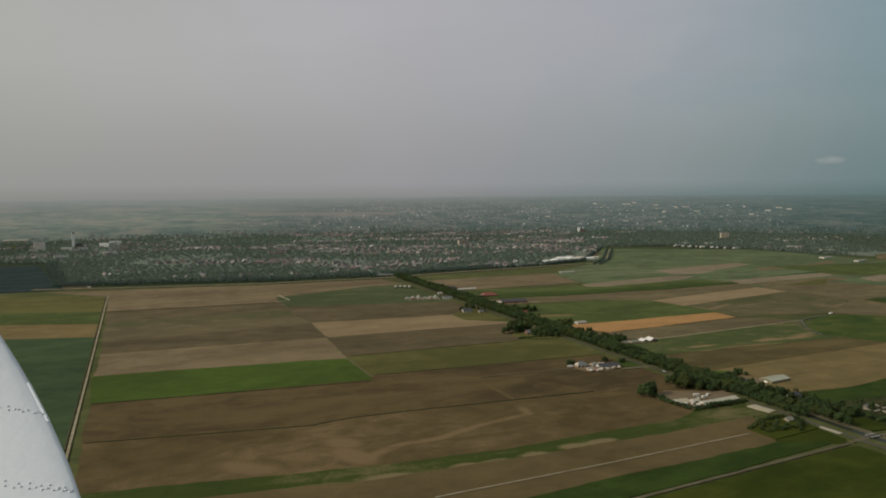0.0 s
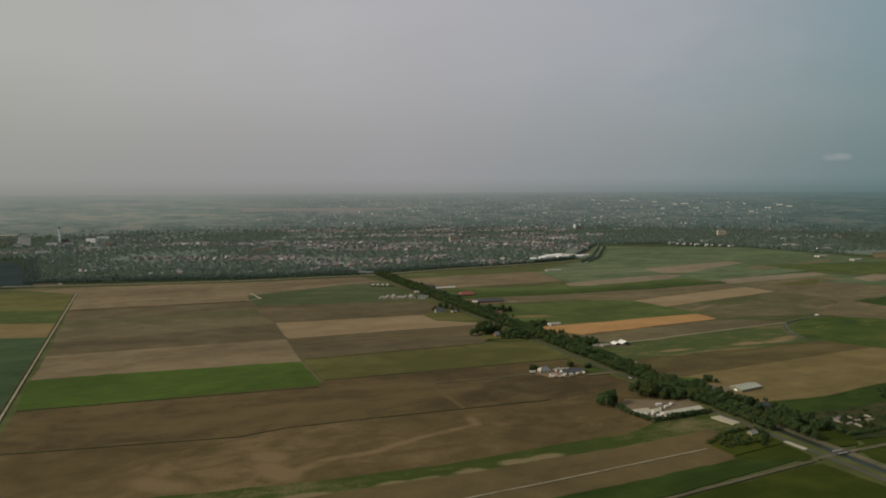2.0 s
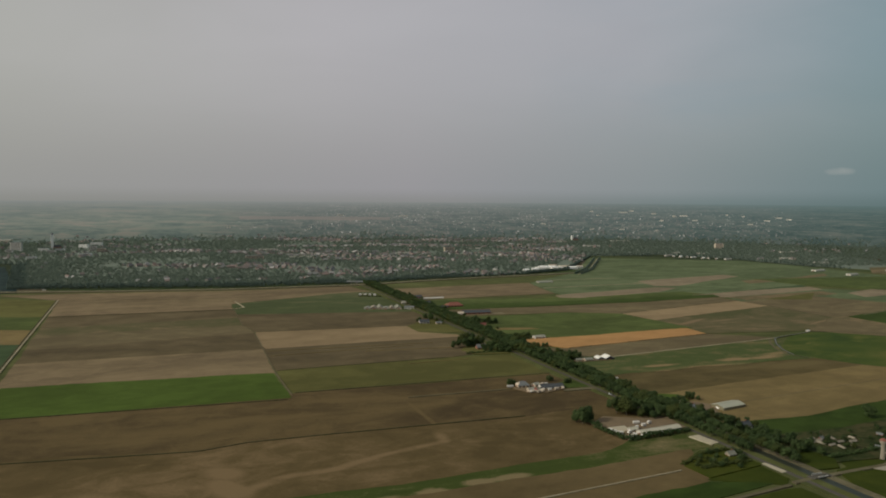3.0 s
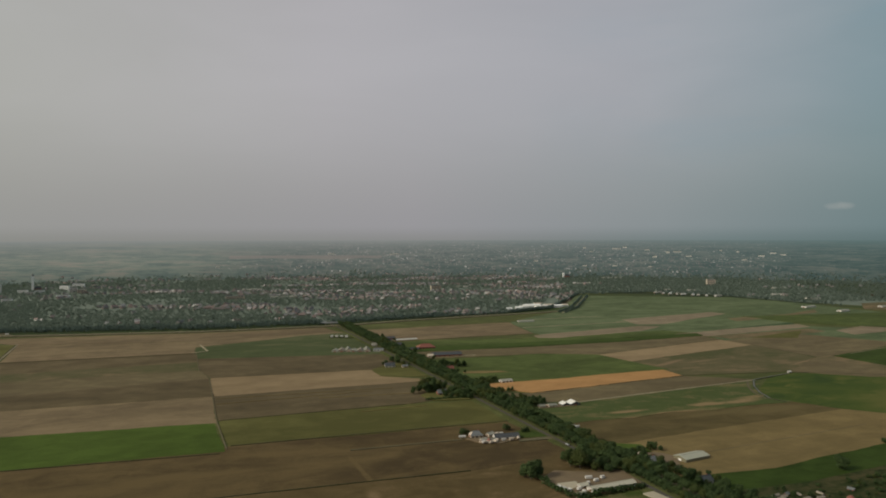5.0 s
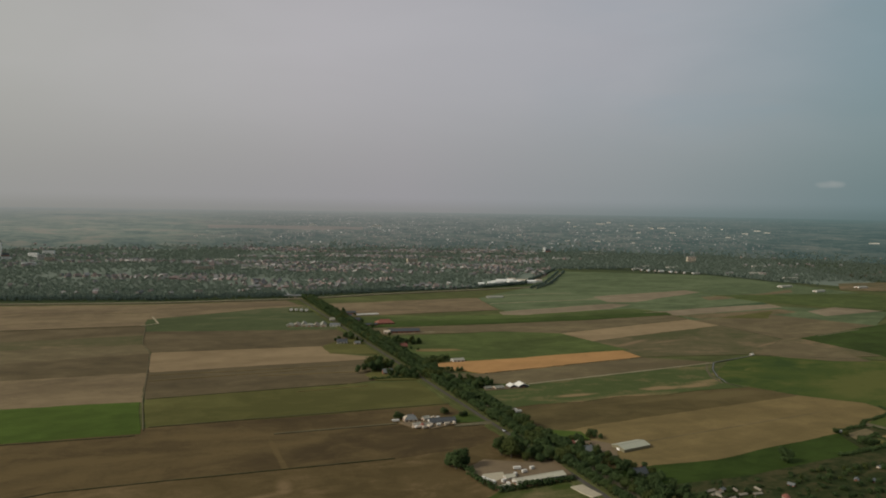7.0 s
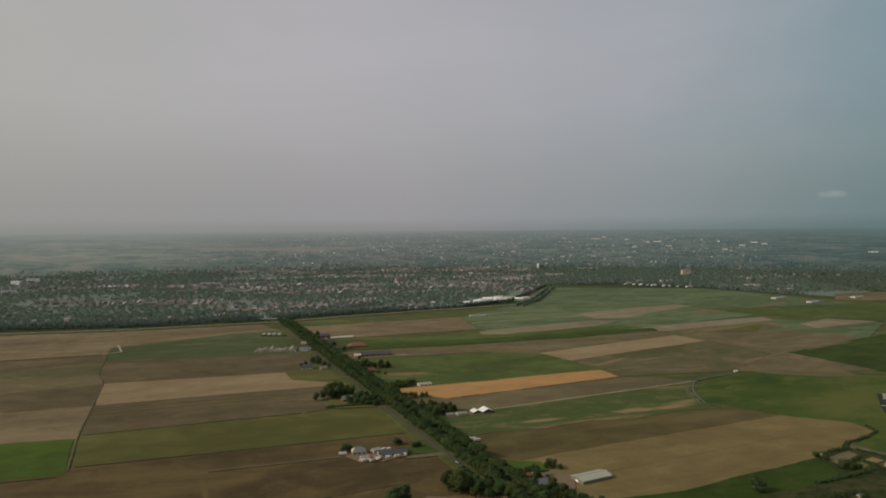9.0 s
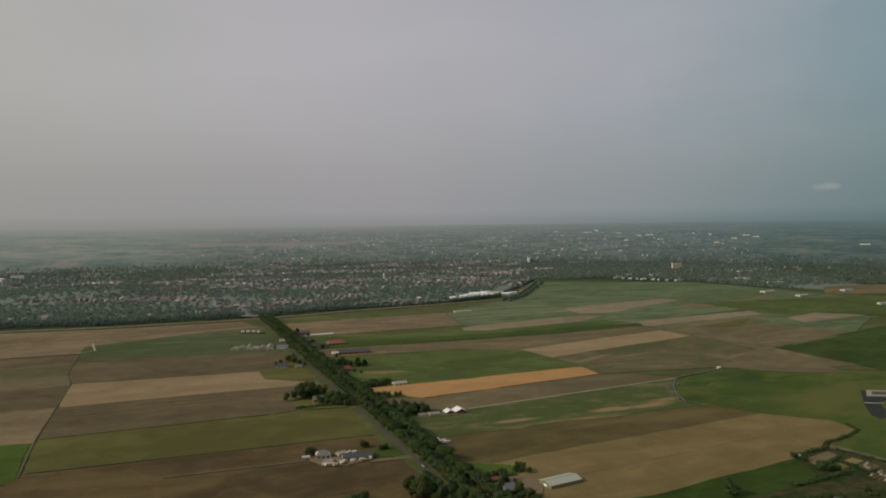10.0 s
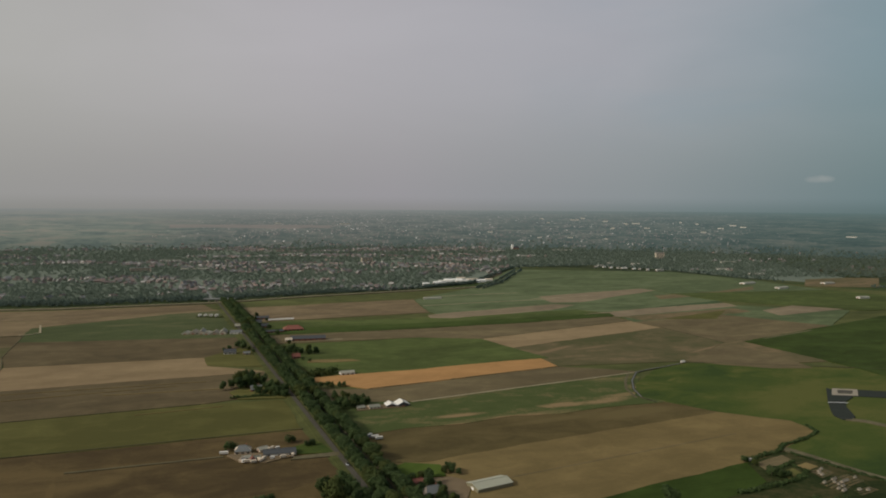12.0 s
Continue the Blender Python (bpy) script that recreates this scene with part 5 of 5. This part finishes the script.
for x, y in ((236, 1008), (240, 1014), (232, 1016), (247, 1019), (228, 1004), (223, 1022), (230, 1030), (238, 1028), (218, 1036), (234, 998), (242, 1004), (226, 1012), (250, 1012), (244, 1024), (254, 1020)):
    plant(BIG, x, y, 0.62, 0.5)
for x, y, a in ((266, 908, 70), (271, 905, 20), (275, 901, 20)):
    car(x, y, a, 6.5, 2.4, 2.2, WHITE, "white trailer parked beside the avenue", "trailer", "trailer")
building("shed", 264, 903, 25, 6, 4, 2.4, 3.6, BRICK, ROOF_SLATE, "small dark shed beside the avenue", "shed", 1)
building("hall", 217, 1151, 22, 17, 10, 3.2, 4.8, WHITE, ROOF_PALE, "small pale hall at an orange field", "hall", 3)
hedge([(160, 1132), (182, 1146), (203, 1160)], 16.0, 9.0, "dense thicket beside an orange field")
hedge([(160, 1126), (178, 1138), (198, 1146)], 12.0, 8.0, "dense thicket beside an orange field")
tile_plot("sandy_strip", [(158, 1214), (190, 1216), (226, 1226), (214, 1236), (180, 1233), (157, 1230)], SOIL_TAN, "bare sandy strip beside a thicket", "sand", 1.2)
for x, y in ((216, 1089), (221, 1091), (196, 1087), (203, 1088), (208, 1086)):
    plant(SMALL, x, y, 1.3, 0.5)
building("house", 138, 1243, 25, 10, 8, 3.4, 7.0, BRICK, ROOF_RED, "red brick house with a red tiled roof", "house", 2, chimney=True)
for x, y, s in ((132, 1278, 0.8), (124, 1284, 0.8), (148, 1281, 0.8), (120, 1270, 0.7), (113, 1290, 0.7), (150, 1230, 0.4), (160, 1222, 0.4), (152, 1270, 0.7), (160, 1274, 0.6), (140, 1266, 0.7)):
    plant(BIG, x, y, s, 0.5)
building("barn", 131, 1378, 12, 52, 15, 3.6, 7.0, BRICK, ROOF_SLATE, "long barn with a dark slate-blue roof", "barn", 6)
building("shed", 104, 1366, 12, 10, 8, 3.0, 5.4, CREAM, CREAM, "cream shed beside a long barn", "shed", 2)
building("barn", 92, 1464, 18, 32, 18, 3.4, 8.6, BRICK, ROOF_RED, "broad barn with a bright red hipped roof", "barn", 5, hip=8)
building("barn", 66, 1440, 18, 30, 8, 3.0, 5.0, BRICK, ROOF_SLATE, "low dark-roofed barn beside the avenue", "barn", 4)
building("house", 40, 1490, 20, 12, 9, 3.2, 7.0, BRICK, ROOF_SLATE, "brick house with a dark roof", "house", 2, chimney=True)
building("house", 18, 1530, 20, 13, 9, 3.2, 7.0, WHITE, ROOF_SLATE, "white house with a dark roof", "house", 2, chimney=True)
building("barn", 14, 1580, 15, 24, 10, 3.0, 5.6, BRICK, ROOF_SLATE, "low barn with a dark roof", "barn", 3)
building("polytunnel", 50, 1570, 22, 44, 5, 1.8, 3.0, WHITE, WHITE, "long white polytunnel in a field", "polytunnel", 0)
for x, y, s in ((30, 1500, 0.5), (50, 1478, 0.5), (8, 1548, 0.5), (28, 1556, 0.5), (74, 1424, 0.5), (0, 1600, 0.55), (110, 1340, 0.6)):
    plant(BIG, x, y, s, 0.5)

# homesteads west of the road, towards the town
building("farmhouse", 42, 1273, 12, 16, 9, 3.0, 6.6, WHITE, ROOF_SLATE, "low farmhouse with a dark roof on a lawn", "house", 3, chimney=True)
building("shed", 66, 1268, 20, 9, 6, 2.6, 4.4, CREAM, ROOF_GREY, "small shed beside a farmhouse", "shed", 1)
for x, y, s in ((42, 1312, 0.75), (52, 1306, 0.7), (34, 1300, 0.5), (62, 1296, 0.5), (72, 1282, 0.4), (30, 1285, 0.4)):
    plant(BIG, x, y, s, 0.5)
for k in range(6):
    building("greenhouse", -69 + k * 11.2, 1426 + (k % 3) * 4, 90 + (k % 3) * 5, 15 + (k % 3) * 6, 11.0, 2.2 + (k % 2) * 0.6, 4.6 + (k % 3) * 0.9, (ROOF_PALE, CONCRETE, CREAM)[k % 3], (ROOF_PALE, CONCRETE, ROOF_OLIVE)[k % 3], "pale gabled greenhouse in a row of others", "greenhouse", 0, group="row of greenhouses")
building("hall", 8, 1432, 5, 18, 12, 3.6, 5.4, WHITE, ROOF_GREY, "small grey-roofed hall beside greenhouses", "hall", 3)
building("house", -6, 1492, 15, 9, 7, 3.0, 6.0, WHITE, ROOF_PALE, "small white house beside the road", "house", 2)
hedge([(-108, 1598), (-85, 1596), (-60, 1594)], 6.0, 3.0, "dark hedge around stacked white containers")
for k in range(4):
    building("container", -104 + k * 10, 1603, 90, 6, 5, 4.6, 5.0, WHITE, WHITE, "white container behind a dark hedge", "container", 0, False)

# viaduct where the avenue meets the town
viaduct = empty("viaduct", *on_road(1306, 8), 0, 4)
bm = bmesh.new()
box(bm, (64, 9, 1.2), (0, 0, 5.6), 0, 0.15)
part("deck", bm, STREET, viaduct)
for sy in (-4.4, 4.4):
    bm = bmesh.new()
    box(bm, (64, 0.3, 1.0), (0, sy, 6.6))
    part("parapet", bm, STEEL, viaduct)
for sx in (-22, -8, 8, 22):
    bm = bmesh.new()
    box(bm, (1.2, 6, 5.4), (sx, 0, 2.6), 0, 0.1)
    part("pier", bm, CONCRETE, viaduct)
tagged(viaduct, "low concrete viaduct over the avenue at the town edge", "bridge")

# larger buildings of the town and its edge
building("greenhouse", 318, 1876, 18, 40, 9, 3.0, 4.6, WHITE, ROOF_PALE, "long low white glasshouse in the fields", "greenhouse", 0)
for x, y, l, wd in ((352, 2212, 46, 26), (400, 2224, 52, 30), (444, 2236, 34, 26), (372, 2250, 60, 22), (425, 2262, 40, 20), (330, 2180, 26, 14), (470, 2262, 24, 14), (300, 2150, 20, 12), (395, 2290, 30, 14)):
    building("factory_hall", x, y, 12, l * 0.8, wd * 0.7, 5.5, 7.5, CANVAS, (CANVAS, WHITE, CREAM)[int(x) % 3], "bright white factory hall at the town edge", "hall", 5)
for x, y, l, wd, a in ((1267, 2655, 50, 14, 0), (890, 2775, 22, 10, 20), (945, 2874, 26, 10, 5), (1030, 2850, 30, 10, 5), (1404, 2958, 60, 14, 5), (1299, 2484, 44, 16, 10), (1160, 2222, 44, 16, 30), (1200, 2112, 36, 14, 30), (1292, 1915, 26, 12, 10), (1043, 2611, 24, 10, 20), (905, 3640, 90, 30, 5), (600, 3560, 60, 26, 20), (-250, 3300, 60, 24, 15), (-620, 2900, 70, 22, 10), (-100, 2760, 60, 18, 24), (180, 3050, 60, 22, 18), (700, 3250, 60, 22, 8), (-420, 2560, 90, 16, 14), (1380, 2230, 34, 16, 20)):
    building("hall", x, y, a, l, wd, 4.2, 5.6, WHITE, ROOF_PALE, "large pale hall among the town's trees", "hall", 5)


def block(name, x, y, z, heading, size, floors, label, wall=CREAM):
    top = empty(name, x, y, z, heading)
    bm = bmesh.new()
    box(bm, size, (0, 0, size[2] / 2 - 0.4), 0, 0.2)
    body = part("wall", bm, wall, top)
    bm = bmesh.new()
    box(bm, (size[0] + 0.8, size[1] + 0.8, 0.7), (0, 0, size[2] - 0.1))
    part("roof", bm, ROOF_GREY, top)
    for f in range(floors):
        bm = bmesh.new()
        box(bm, (size[0] * 0.88, size[1] + 0.16, 1.3), (0, 0, 1.6 + f * (size[2] - 1.5) / floors))
        part("window_band", bm, WINDOW, body)
    return tagged(top, label, "apartment block")


block("apartment_block", -1500, 2735, 0, 8, (38, 14, 34), 9, "tall cream apartment block above the trees", WHITE)
block("apartment_block", -1240, 2780, 0, 20, (26, 14, 20), 6, "pale apartment block above the trees", WHITE)
block("apartment_block", -1195, 2750, 0, 20, (30, 14, 14), 4, "pale apartment block above the trees")
block("apartment_block", -1470, 2640, 0, 10, (24, 12, 14), 4, "pale apartment block above the trees", WHITE)
block("apartment_block", -1330, 2660, 0, 10, (26, 14, 12), 4, "pale apartment block above the trees", WHITE)
for x, y, a, size in ((-1402, 2739, 10, (34, 12, 13)), (-1345, 2747, 25, (30, 12, 12)), (-1163, 2564, 8, (42, 12, 10)), (-1332, 2895, 0, (34, 14, 18)), (-1360, 3054, 12, (44, 14, 16)), (-1253, 2398, 15, (30, 12, 11))):
    block("apartment_block", x, y, 0, a, size, 3, "white apartment block among the town's trees", CANVAS)
block("apartment_block", 1210, 3160, 0, 0, (34, 14, 24), 7, "cream apartment block above the woods")
block("apartment_block", -560, 2480, 0, 16, (60, 12, 13), 4, "long pale apartment block in the town", CREAM)
block("apartment_block", 80, 2900, 0, 18, (40, 12, 18), 5, "pale apartment block in the town")
building("hall", -1880, 3245, 20, 100, 60, 9.0, 11.0, CREAM, ROOF_PALE, "broad low hall beyond the town", "hall", 5)


def church(x, y, tall, heading, label):
    top = empty("church", x, y, 0, heading)
    wv, wf, rv, rf = gable_house(26, 12, 9, 16)
    nave, cover = new("nave", np_mesh("nave", wv, wf, [BRICK])), new("roof", np_mesh("roof", rv, rf, [ROOF_SLATE]))
    nave.parent = cover.parent = top
    bm = bmesh.new()
    box(bm, (9.0, 9.0, tall * 0.84), (-16, 0, tall * 0.42), 0, 0.2)
    part("tower", bm, CANVAS, top)
    bm = bmesh.new()
    bmesh.ops.create_cone(bm, cap_ends=True, segments=8, radius1=4.4, radius2=0.1, depth=tall * 0.16, matrix=pose(-16, 0, tall * 0.92))
    part("spire", bm, ROOF_SLATE, top)
    return tagged(top, label, "church")


church(-1428, 2879, 66, 30, "church with a tall pale tower and a short dark cap")
church(700, 3700, 30, 10, "distant church with a pointed spire")
car(-793, 1640, 10, 7, 2.8, 2.4, WHITE, "white van parked at the edge of the town", "van", "van")

# a row of pale sheds and houses at the wood's edge
for k, (x, l) in enumerate(((868, 12), (890, 9), (908, 16), (930, 10), (946, 22), (972, 12), (990, 9), (1010, 18), (1034, 10))):
    building("shed", x, along_front(x) - 7 - 5 * (k % 3), 25 + 12 * (k % 4), l, 7, 3.0, 5.0, WHITE, (ROOF_PALE, WHITE, CANVAS)[k % 3], "pale shed at the edge of the woods", "shed", 2)
# far halls on the rising distance
far = np.random.default_rng(91)
for k in range(26):
    a, d, l = ((-9.6, 4505, 40), (-4.7, 4500, 52), (12.4, 4580, 50), (16.8, 4540, 44), (30.6, 4380, 46))[k] if k < 5 else (far.uniform(9, 24), far.uniform(4440, 4600), far.uniform(12, 34))
    if k > 18:
        a, d = far.uniform(-30, 30), far.uniform(4150, 4420)
    x, y = MX + d * math.sin(radians(a)), MY + d * math.cos(radians(a))
    building("hall", x, y, -a + far.uniform(-8, 8), l, 12, 4, 5.2, WHITE, ROOF_PALE, "far pale hall near the horizon", "hall", 0, False, z=land_z(x, y))

# airfield corner
strip_ob = strip("runway", [(778, 1068), (815, 1060), (1000, 1021), (1400, 938)], 30, 1.5, ASPHALT_DARK)
tagged(strip_ob, "dark asphalt runway ending in a grass field", "runway", kind="structure")
tile_plot("runway_threshold", [(773, 1085), (799, 1080), (784, 1052), (757, 1056)], CONCRETE, "pale concrete runway threshold", "runway", 1.56)
tile_plot("runway_threshold", [(775, 1078), (791, 1075), (782, 1060), (767, 1062)], ASPHALT, "worn grey middle of the runway threshold", "runway", 1.6)
tile_plot("taxiway", [(768, 1088), (750, 1052), (737, 1026), (724, 996), (717, 978), (718, 964), (727, 964), (735, 972), (741, 990), (747, 1010), (760, 1032), (776, 1048)], ASPHALT_DARK, "curved dark asphalt taxiway", "taxiway", 1.46)
bm = bmesh.new()
box(bm, (20, 1.2, 0.05), (747, 1025, 1.5), radians(-8))
tagged(part("taxiway_marking", bm, PAINT), "white painted line across the taxiway", "marking", "runway markings", "structure")
lane = strip("grass_track", [(722, 966), (738, 958), (760, 930), (830, 870)], 9, 1.42, TRACK)
tagged(lane, "worn pale track beyond the taxiway", "track", kind="structure")
for k in range(4):
    bm = bmesh.new()
    box(bm, (12, 0.9, 0.05), (838 + k * 30, 1054 - k * 6.3, 1.54), radians(-12))
    tagged(part("runway_marking", bm, PAINT), "white painted dash on the runway", "marking", "runway markings", "structure")

# gardens and allotments east of the canal
tile_plot("allotments", [(366, 704), (440, 728), (541, 778), (572, 803), (574, 842), (614, 870), (626, 866), (660, 808), (700, 766), (620, 700), (520, 670), (440, 652), (392, 640)], GARDEN, "overgrown allotment gardens beside a green field", "gardens", 1.12)
hedge([(574, 847), (594, 860), (614, 872)], 5.0, 3.5, "dark hedge along a tan field")
hedge([(614, 872), (624, 888), (653, 906)], 5.0, 3.0, "dark hedge along a tan field")
hedge([(653, 906), (673, 925), (674, 946)], 4.0, 2.5, "dark hedge along a tan field")
hedge([(620, 866), (634, 846), (652, 818), (668, 796)], 4.5, 3.0, "dark hedge between a sandy path and gardens")
hedge([(392, 650), (430, 666), (470, 685)], 6.0, 4.0, "dark hedge along the side road")
hedge([(541, 780), (566, 790), (590, 803), (606, 813)], 5.0, 4.0, "wild hedge along the garden lane")
hedge([(580, 822), (596, 832), (612, 846)], 4.0, 3.0, "dark hedge between garden plots")
hedge([(607, 836), (614, 826), (600, 812)], 4.0, 3.0, "dark hedge between garden plots")
tile_plot("garden_plot", [(580, 842), (611, 862), (613, 849), (582, 827)], SOIL, "brown dug garden plot between hedges", "plot", 1.3)
tile_plot("garden_plot", [(611, 837), (622, 844), (627, 835), (614, 826)], SOIL_TAN, "pale dry garden plot between hedges", "plot", 1.3)
tile_plot("garden_plot", [(594, 825), (605, 831), (607, 821), (590, 804)], OLIVE, "olive garden plot between hedges", "plot", 1.3)
plant(BIG, 487, 762, 0.75, 0.5)
for x, y in ((581, 815), (586, 812), (583, 821), (590, 818), (578, 838), (573, 846), (592, 812)):
    plant(SMALL, x, y, 1.25, 0.5)
car(578, 847, 30, 3.2, 2.2, 2.0, WHITE, "small white trailer beside a hedge", "trailer", "trailer")
garden = np.random.default_rng(77)
for a, b, c, d, nu, nv in (((615, 825), (629, 831), (632, 821), (617, 809), 6, 5), ((624, 809), (641, 819), (646, 804), (629, 793), 7, 5), ((609, 800), (624, 809), (628, 791), (617, 780), 6, 5), ((628, 787), (643, 793), (647, 787), (627, 775), 6, 3)):
    a, b, c, d = Vector(a), Vector(b), Vector(c), Vector(d)
    for i in range(nu):
        for j in range(nv):
            p = a.lerp(b, (i + 0.5) / nu).lerp(d.lerp(c, (i + 0.5) / nu), (j + 0.5) / nv)
            r, w, l = garden.uniform(), garden.uniform(0.9, 1.5), garden.uniform(1.4, 2.3)
            turn = math.degrees(math.atan2(b.y - a.y, b.x - a.x))
            if r < 0.12:
                building("garden_shed", p.x, p.y, turn, l, w + 0.4, 1.8, 2.5, CREAM, CONCRETE, "tiny garden shed on an allotment", "shed", 1, group="allotment sheds")
                continue
            bed = empty("garden_bed", p.x, p.y, 1.12, turn + garden.uniform(-8, 8))
            bm = bmesh.new()
            box(bm, (l, w, 0.3), (0, 0, 0.15), 0, 0.04)
            part("soil", bm, SOIL if r < 0.6 else (SOIL_TAN if r < 0.8 else CROP), bed)
            for sy in (-1, 1):
                bm = bmesh.new()
                box(bm, (l + 0.3, 0.35, 0.5), (0, sy * (w / 2 + 0.15), 0.22))
                part("border", bm, TRACK, bed, "pale timber border")
            tagged(bed, "small raised garden bed with pale timber borders", "garden bed", "garden beds")
for k in range(190):
    u, v = garden.uniform(), garden.uniform() ** 1.3
    x, y = 380 + 290 * u + 40 * v, 706 + 88 * u - v * 70
    if (430 > x and y < 668) or (x > 600 and y > 770):
        continue
    if garden.uniform() < 0.08:
        building("garden_shed", x, y, garden.uniform(0, 180), garden.uniform(3.5, 6), garden.uniform(2.8, 3.6), 2.1, 3.0, CREAM if k % 2 else BRICK, ROOF_GREY, "small garden shed on an allotment", "shed", 1, group="allotment sheds")
    else:
        plant(SMALL, x, y, garden.uniform(0.4, 0.95), 0.5)
for x, y, a, l in ((398, 694, 30, 10), (402, 684, 120, 9), (409, 680, 30, 8), (414, 674, 100, 9), (404, 692, 20, 7), (436, 699, 110, 7), (400, 688, 25, 9), (420, 688, 20, 8), (426, 680, 70, 7), (432, 690, 15, 8), (418, 696, 100, 6)):
    building("garden_shed", x, y, a, l * 0.85, 1.7, 1.7, 2.2, CONCRETE, CONCRETE, "small pale-roofed greenhouse on an allotment", "shed", 1, group="allotment sheds")
building("hut", 650, 1223, 20, 4.5, 3.5, 2.4, 3.4, WHITE, WHITE, "small white hut at the creek", "hut", 1)
# tall trees beside the south end of the avenue
for s, n, k in ((52, 34, 0.5), (90, 34, 0.55)):
    plant(BIG, *on_road(s, n), k, 0.5)


# ---- the aircraft's wing alone, placed and shaped to fit the camera's first view ----
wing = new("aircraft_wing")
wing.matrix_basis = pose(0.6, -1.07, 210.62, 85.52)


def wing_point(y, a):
    """A place on the wing's skin at span y, a degrees round from its edge, curved to fit the camera's view; the top
    side slopes away.
    """
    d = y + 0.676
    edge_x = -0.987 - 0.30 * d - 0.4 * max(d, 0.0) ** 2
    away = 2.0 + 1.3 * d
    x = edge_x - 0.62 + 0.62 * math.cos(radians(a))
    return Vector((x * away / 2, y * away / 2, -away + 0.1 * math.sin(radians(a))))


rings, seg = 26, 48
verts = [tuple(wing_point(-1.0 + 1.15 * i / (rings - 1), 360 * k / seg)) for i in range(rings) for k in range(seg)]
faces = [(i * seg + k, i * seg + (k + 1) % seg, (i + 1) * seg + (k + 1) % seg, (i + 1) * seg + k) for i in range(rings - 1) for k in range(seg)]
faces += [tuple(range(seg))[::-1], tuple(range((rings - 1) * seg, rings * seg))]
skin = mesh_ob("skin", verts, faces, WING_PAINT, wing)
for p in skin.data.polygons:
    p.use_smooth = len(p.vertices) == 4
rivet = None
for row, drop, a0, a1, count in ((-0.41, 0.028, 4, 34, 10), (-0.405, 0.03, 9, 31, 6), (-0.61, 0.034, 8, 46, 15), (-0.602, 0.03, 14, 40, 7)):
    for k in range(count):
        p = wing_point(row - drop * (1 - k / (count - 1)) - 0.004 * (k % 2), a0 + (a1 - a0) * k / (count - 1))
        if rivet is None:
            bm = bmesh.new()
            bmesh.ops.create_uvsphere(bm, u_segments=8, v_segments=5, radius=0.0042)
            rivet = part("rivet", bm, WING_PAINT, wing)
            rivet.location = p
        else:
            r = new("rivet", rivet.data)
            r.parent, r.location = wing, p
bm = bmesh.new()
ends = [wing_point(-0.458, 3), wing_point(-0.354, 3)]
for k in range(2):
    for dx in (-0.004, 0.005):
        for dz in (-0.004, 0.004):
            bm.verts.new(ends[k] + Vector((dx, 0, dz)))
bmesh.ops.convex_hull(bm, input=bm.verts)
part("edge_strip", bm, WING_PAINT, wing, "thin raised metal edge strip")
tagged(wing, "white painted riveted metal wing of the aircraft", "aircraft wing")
